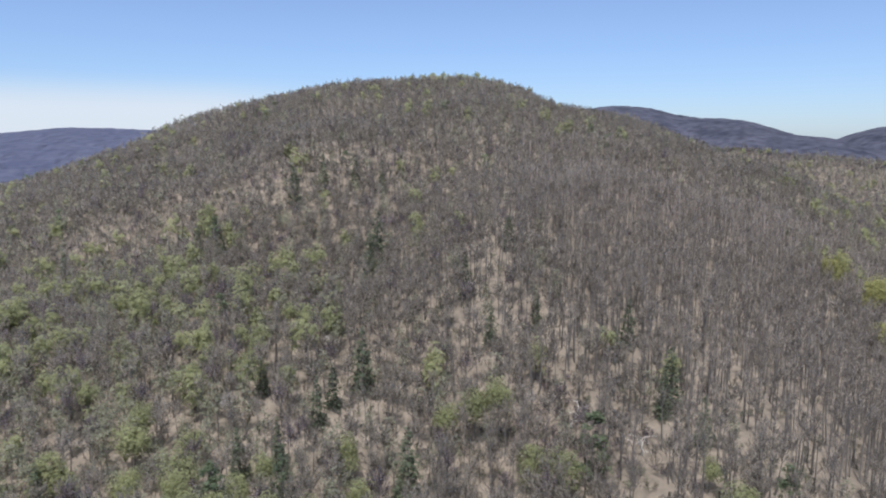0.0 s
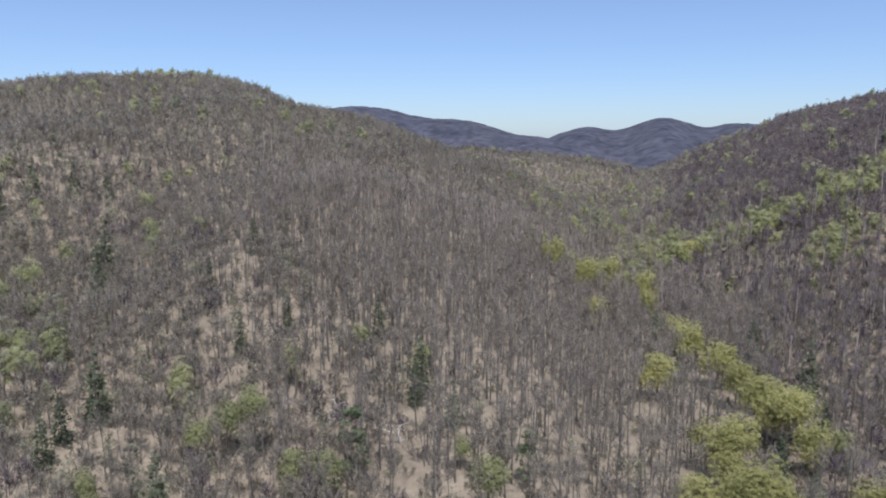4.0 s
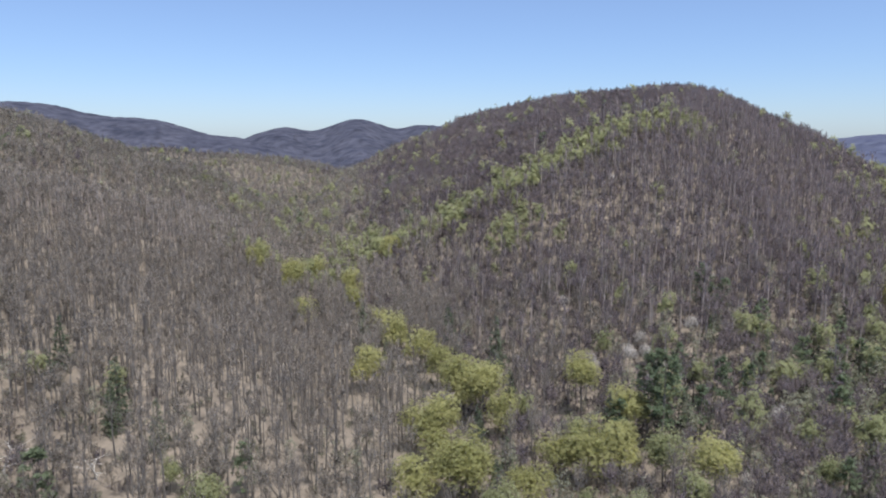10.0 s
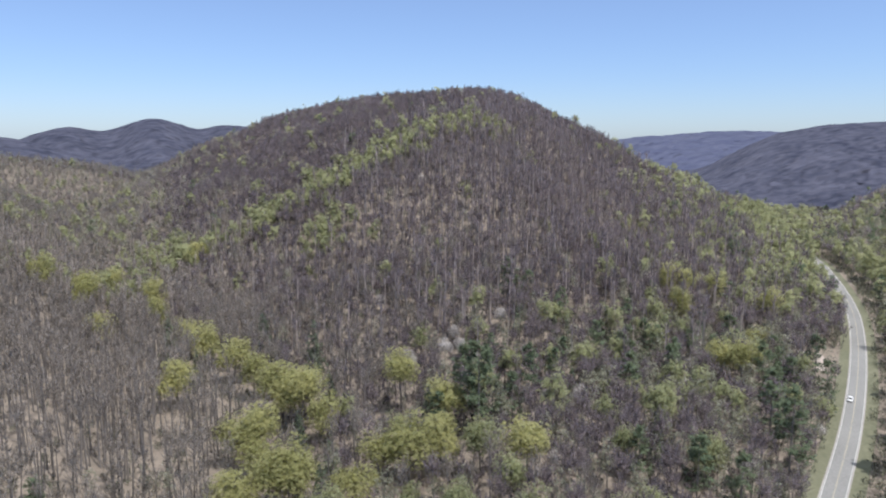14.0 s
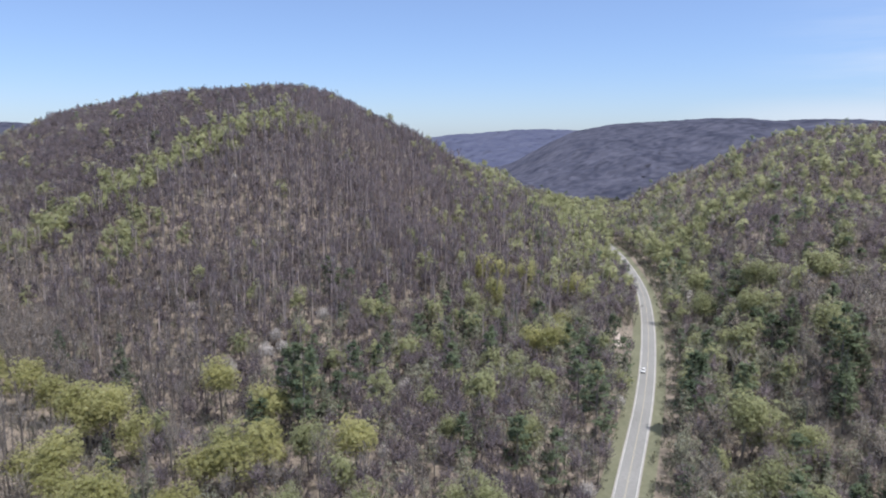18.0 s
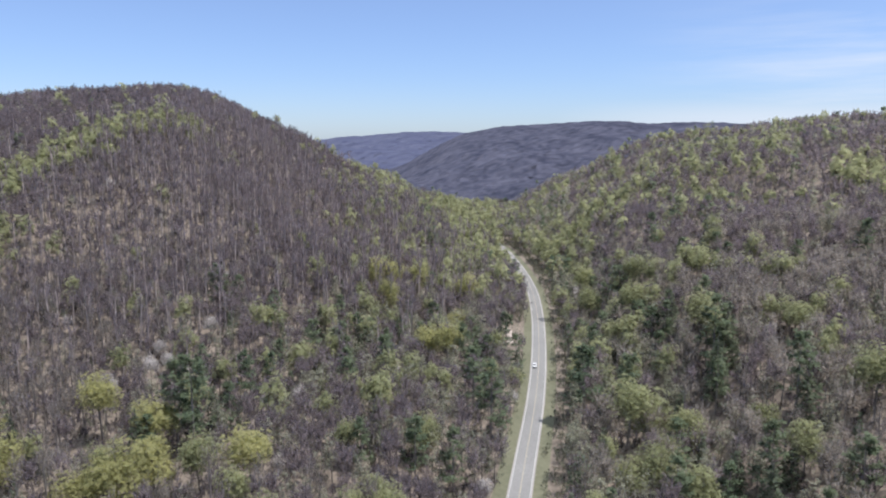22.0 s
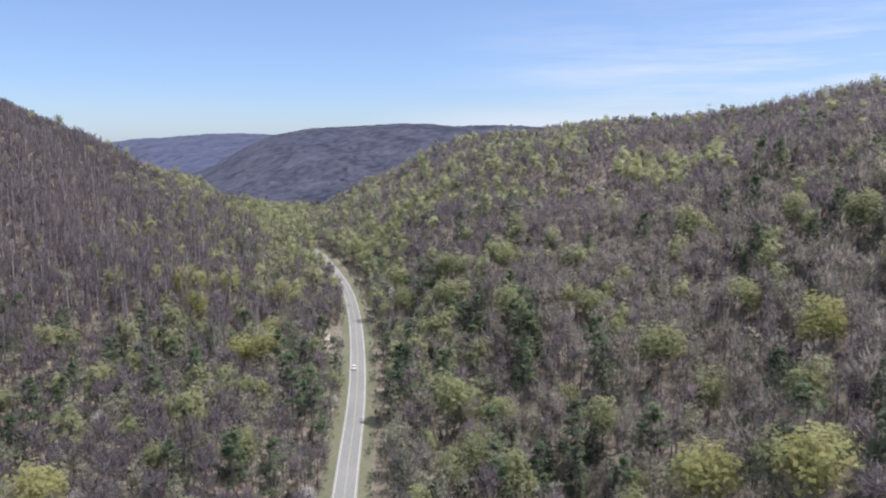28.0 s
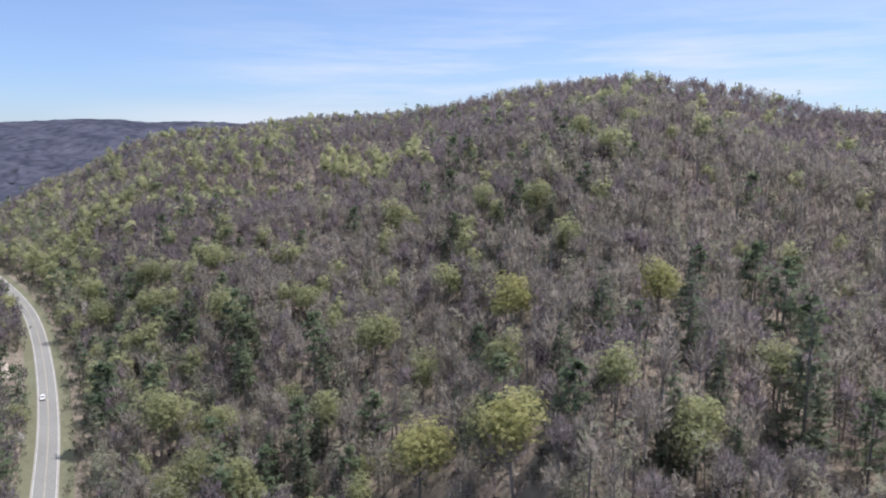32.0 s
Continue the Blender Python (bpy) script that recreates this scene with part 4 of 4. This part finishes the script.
    s[:, 4] *= np.where(np.abs(s[:, 1] - road_y(s[:, 0])) < 9, 0.42, 0.75)
    forest(s, "green_brush", 2, "roadside_growth", "low muted green bushes and tall grass beside the road")
    far_canopy("farthest_canopy", "woods covering the most distant ridge, blue-grey haze painted into their colour", M_FARTHEST_HAZED, -36, -4, 1500, 2900)
    far_canopy("far_canopy", "distant leafless woods covering the far ridges, haze painted into their colour", M_FAR_HAZED, -4, 56, 1360, 2900)
    far_canopy("far_canopy", "distant leafless woods covering the far ridges, haze painted into their colour", M_FAR_HAZED, 72, 120, 1040, 1960)
    far_canopy("farthest_canopy", "woods covering the most distant ridge, blue-grey haze painted into their colour", M_FARTHEST_HAZED, 56, 100, 1960, 3400)
    for k in KINDS:
        single_trees(k, alone[k])
    snags()


plant()


# ---------------------------------------------------------------- things on and beside the road
def part(name, bm, mat, parent, label="", smooth=False):
    """One mesh object under a thing."""
    me = bpy.data.meshes.new(name)
    bmesh.ops.recalc_face_normals(bm, faces=bm.faces)
    bm.to_mesh(me)
    bm.free()
    me.materials.append(mat)
    if smooth:
        me.polygons.foreach_set("use_smooth", np.full(len(me.polygons), True))
    ob = new(name, me)
    ob.parent = parent
    if label:
        tagged(ob, label)
    return ob


def plain(name, colour, rough=0.4, metal=0.0):
    m = bpy.data.materials.new(name)
    m.use_nodes = True
    b = m.node_tree.nodes["Principled BSDF"]
    b.inputs["Base Color"].default_value = (*colour, 1)
    b.inputs["Roughness"].default_value, b.inputs["Metallic"].default_value = rough, metal
    return m


def slab(profile, y0, y1, bevel=0.05):
    """A side profile (x, z) drawn out from y0 to y1, with rounded edges."""
    bm = bmesh.new()
    vs = [bm.verts.new((x, y0, z)) for x, z in profile]
    f = bm.faces.new(vs)
    r = bmesh.ops.extrude_face_region(bm, geom=[f])
    bmesh.ops.translate(bm, vec=(0, y1 - y0, 0), verts=[v for v in r["geom"] if isinstance(v, bmesh.types.BMVert)])
    if bevel:
        bmesh.ops.bevel(bm, geom=bm.edges[:], offset=bevel, segments=2, affect="EDGES")
    return bm


def ring(radius, width):
    bm = bmesh.new()
    bmesh.ops.create_cone(bm, cap_ends=True, segments=20, radius1=radius, radius2=radius, depth=width, matrix=Matrix.Rotation(math.pi / 2, 4, "X"))
    bmesh.ops.bevel(bm, geom=bm.edges[:], offset=0.02, segments=1, affect="EDGES")
    return bm


def box(x0, x1, y0, y1, z0, z1, bevel=0.02):
    return slab([(x0, z0), (x1, z0), (x1, z1), (x0, z1)], y0, y1, bevel)


def car(x, y, z, heading):
    white, dark = plain("car_paint", (0.80, 0.80, 0.79), 0.25), plain("car_glass", (0.02, 0.025, 0.03), 0.08)
    rubber, steel = plain("tyre_rubber", (0.025, 0.025, 0.025), 0.8), plain("wheel_steel", (0.55, 0.55, 0.56), 0.3, 0.9)
    lamp, red, black = plain("headlamp", (0.85, 0.87, 0.9), 0.1), plain("tail_lamp", (0.45, 0.02, 0.02), 0.2), plain("car_trim", (0.03, 0.03, 0.03), 0.6)
    top = tagged(new("car"), "white estate car driving on the asphalt road", "car")
    part("body", slab([(-2.25, 0.32), (2.2, 0.32), (2.28, 0.55), (2.2, 0.82), (1.15, 0.98), (-2.2, 1.0), (-2.3, 0.6)], -0.88, 0.88, 0.07), white, top)
    roof = part("cabin", slab([(1.0, 0.96), (0.35, 1.46), (-1.75, 1.48), (-2.12, 0.98)], -0.74, 0.74, 0.06), white, top)
    part("windscreen", slab([(0.98, 1.02), (0.43, 1.43), (0.46, 1.45), (1.03, 1.03)], -0.64, 0.64, 0.0), dark, roof)
    part("rear_window", slab([(-1.82, 1.42), (-2.07, 1.04), (-2.11, 1.05), (-1.86, 1.43)], -0.62, 0.62, 0.0), dark, roof)
    for y0, y1 in ((-0.775, -0.735), (0.735, 0.775)):
        part("side_window", slab([(0.72, 1.04), (0.28, 1.39), (-0.6, 1.4), (-0.6, 1.04)], y0, y1, 0.0), dark, roof)
        part("side_window", slab([(-0.68, 1.04), (-0.68, 1.4), (-1.62, 1.41), (-1.85, 1.04)], y0, y1, 0.0), dark, roof)
    for sx in (1.4, -1.38):
        for sy in (-0.8, 0.8):
            w = part("wheel", ring(0.33, 0.2), rubber, top, "black rubber tyre")
            w.location = (sx, sy, 0.33)
            part("rim", ring(0.2, 0.22), steel, w, "silver wheel rim")
    for sy in (-0.66, 0.66):
        part("headlight", box(2.16, 2.27, sy - 0.17, sy + 0.17, 0.62, 0.78), lamp, top)
        part("tail_light", box(-2.3, -2.2, sy - 0.1, sy + 0.1, 0.7, 0.98), red, top)
        part("wing_mirror", box(0.72, 0.86, sy * 1.36 - 0.09, sy * 1.36 + 0.09, 0.98, 1.1), white, top)
    part("bumper", box(2.2, 2.31, -0.8, 0.8, 0.34, 0.5), black, top)
    part("bumper", box(-2.34, -2.24, -0.8, 0.8, 0.36, 0.52), black, top)
    top.matrix_basis = pose(x, y, z, 0, 0, heading)


def dirt_bank(x, y, length, width, turn):
    """A bare cut in the slope beside the road: an uneven patch of pale soil."""
    rg = np.random.default_rng(5)
    u, v = np.meshgrid(np.linspace(-1, 1, 25), np.linspace(-1, 1, 11))
    c, s = math.cos(radians(turn)), math.sin(radians(turn))
    lx, ly = u * length / 2, v * width / 2 * (0.75 + 0.25 * np.sin(u * 5))
    px, py = x + lx * c - ly * s, y + lx * s + ly * c
    z = height(px, py) + 0.9 * (1 - np.abs(v) ** 2) * (1 - u ** 4) - 0.15 + rg.normal(0, 0.12, u.shape)
    i, j = np.meshgrid(np.arange(10), np.arange(24), indexing="ij")
    f = np.stack([i * 25 + j, i * 25 + j + 1, (i + 1) * 25 + j + 1, (i + 1) * 25 + j], -1).reshape(-1, 4)
    ob = new("dirt_bank", mesh_of("dirt_bank", np.stack([px, py, z], -1).reshape(-1, 3), f, [M_SOIL], smooth=True))
    tagged(ob, "bare pale soil bank cut beside the road", "bank", kind="structure")


car(CAR_X, float(road_y(np.array([CAR_X]))[0]) + 1.75, 0.17, 177)
dirt_bank(*BANK)
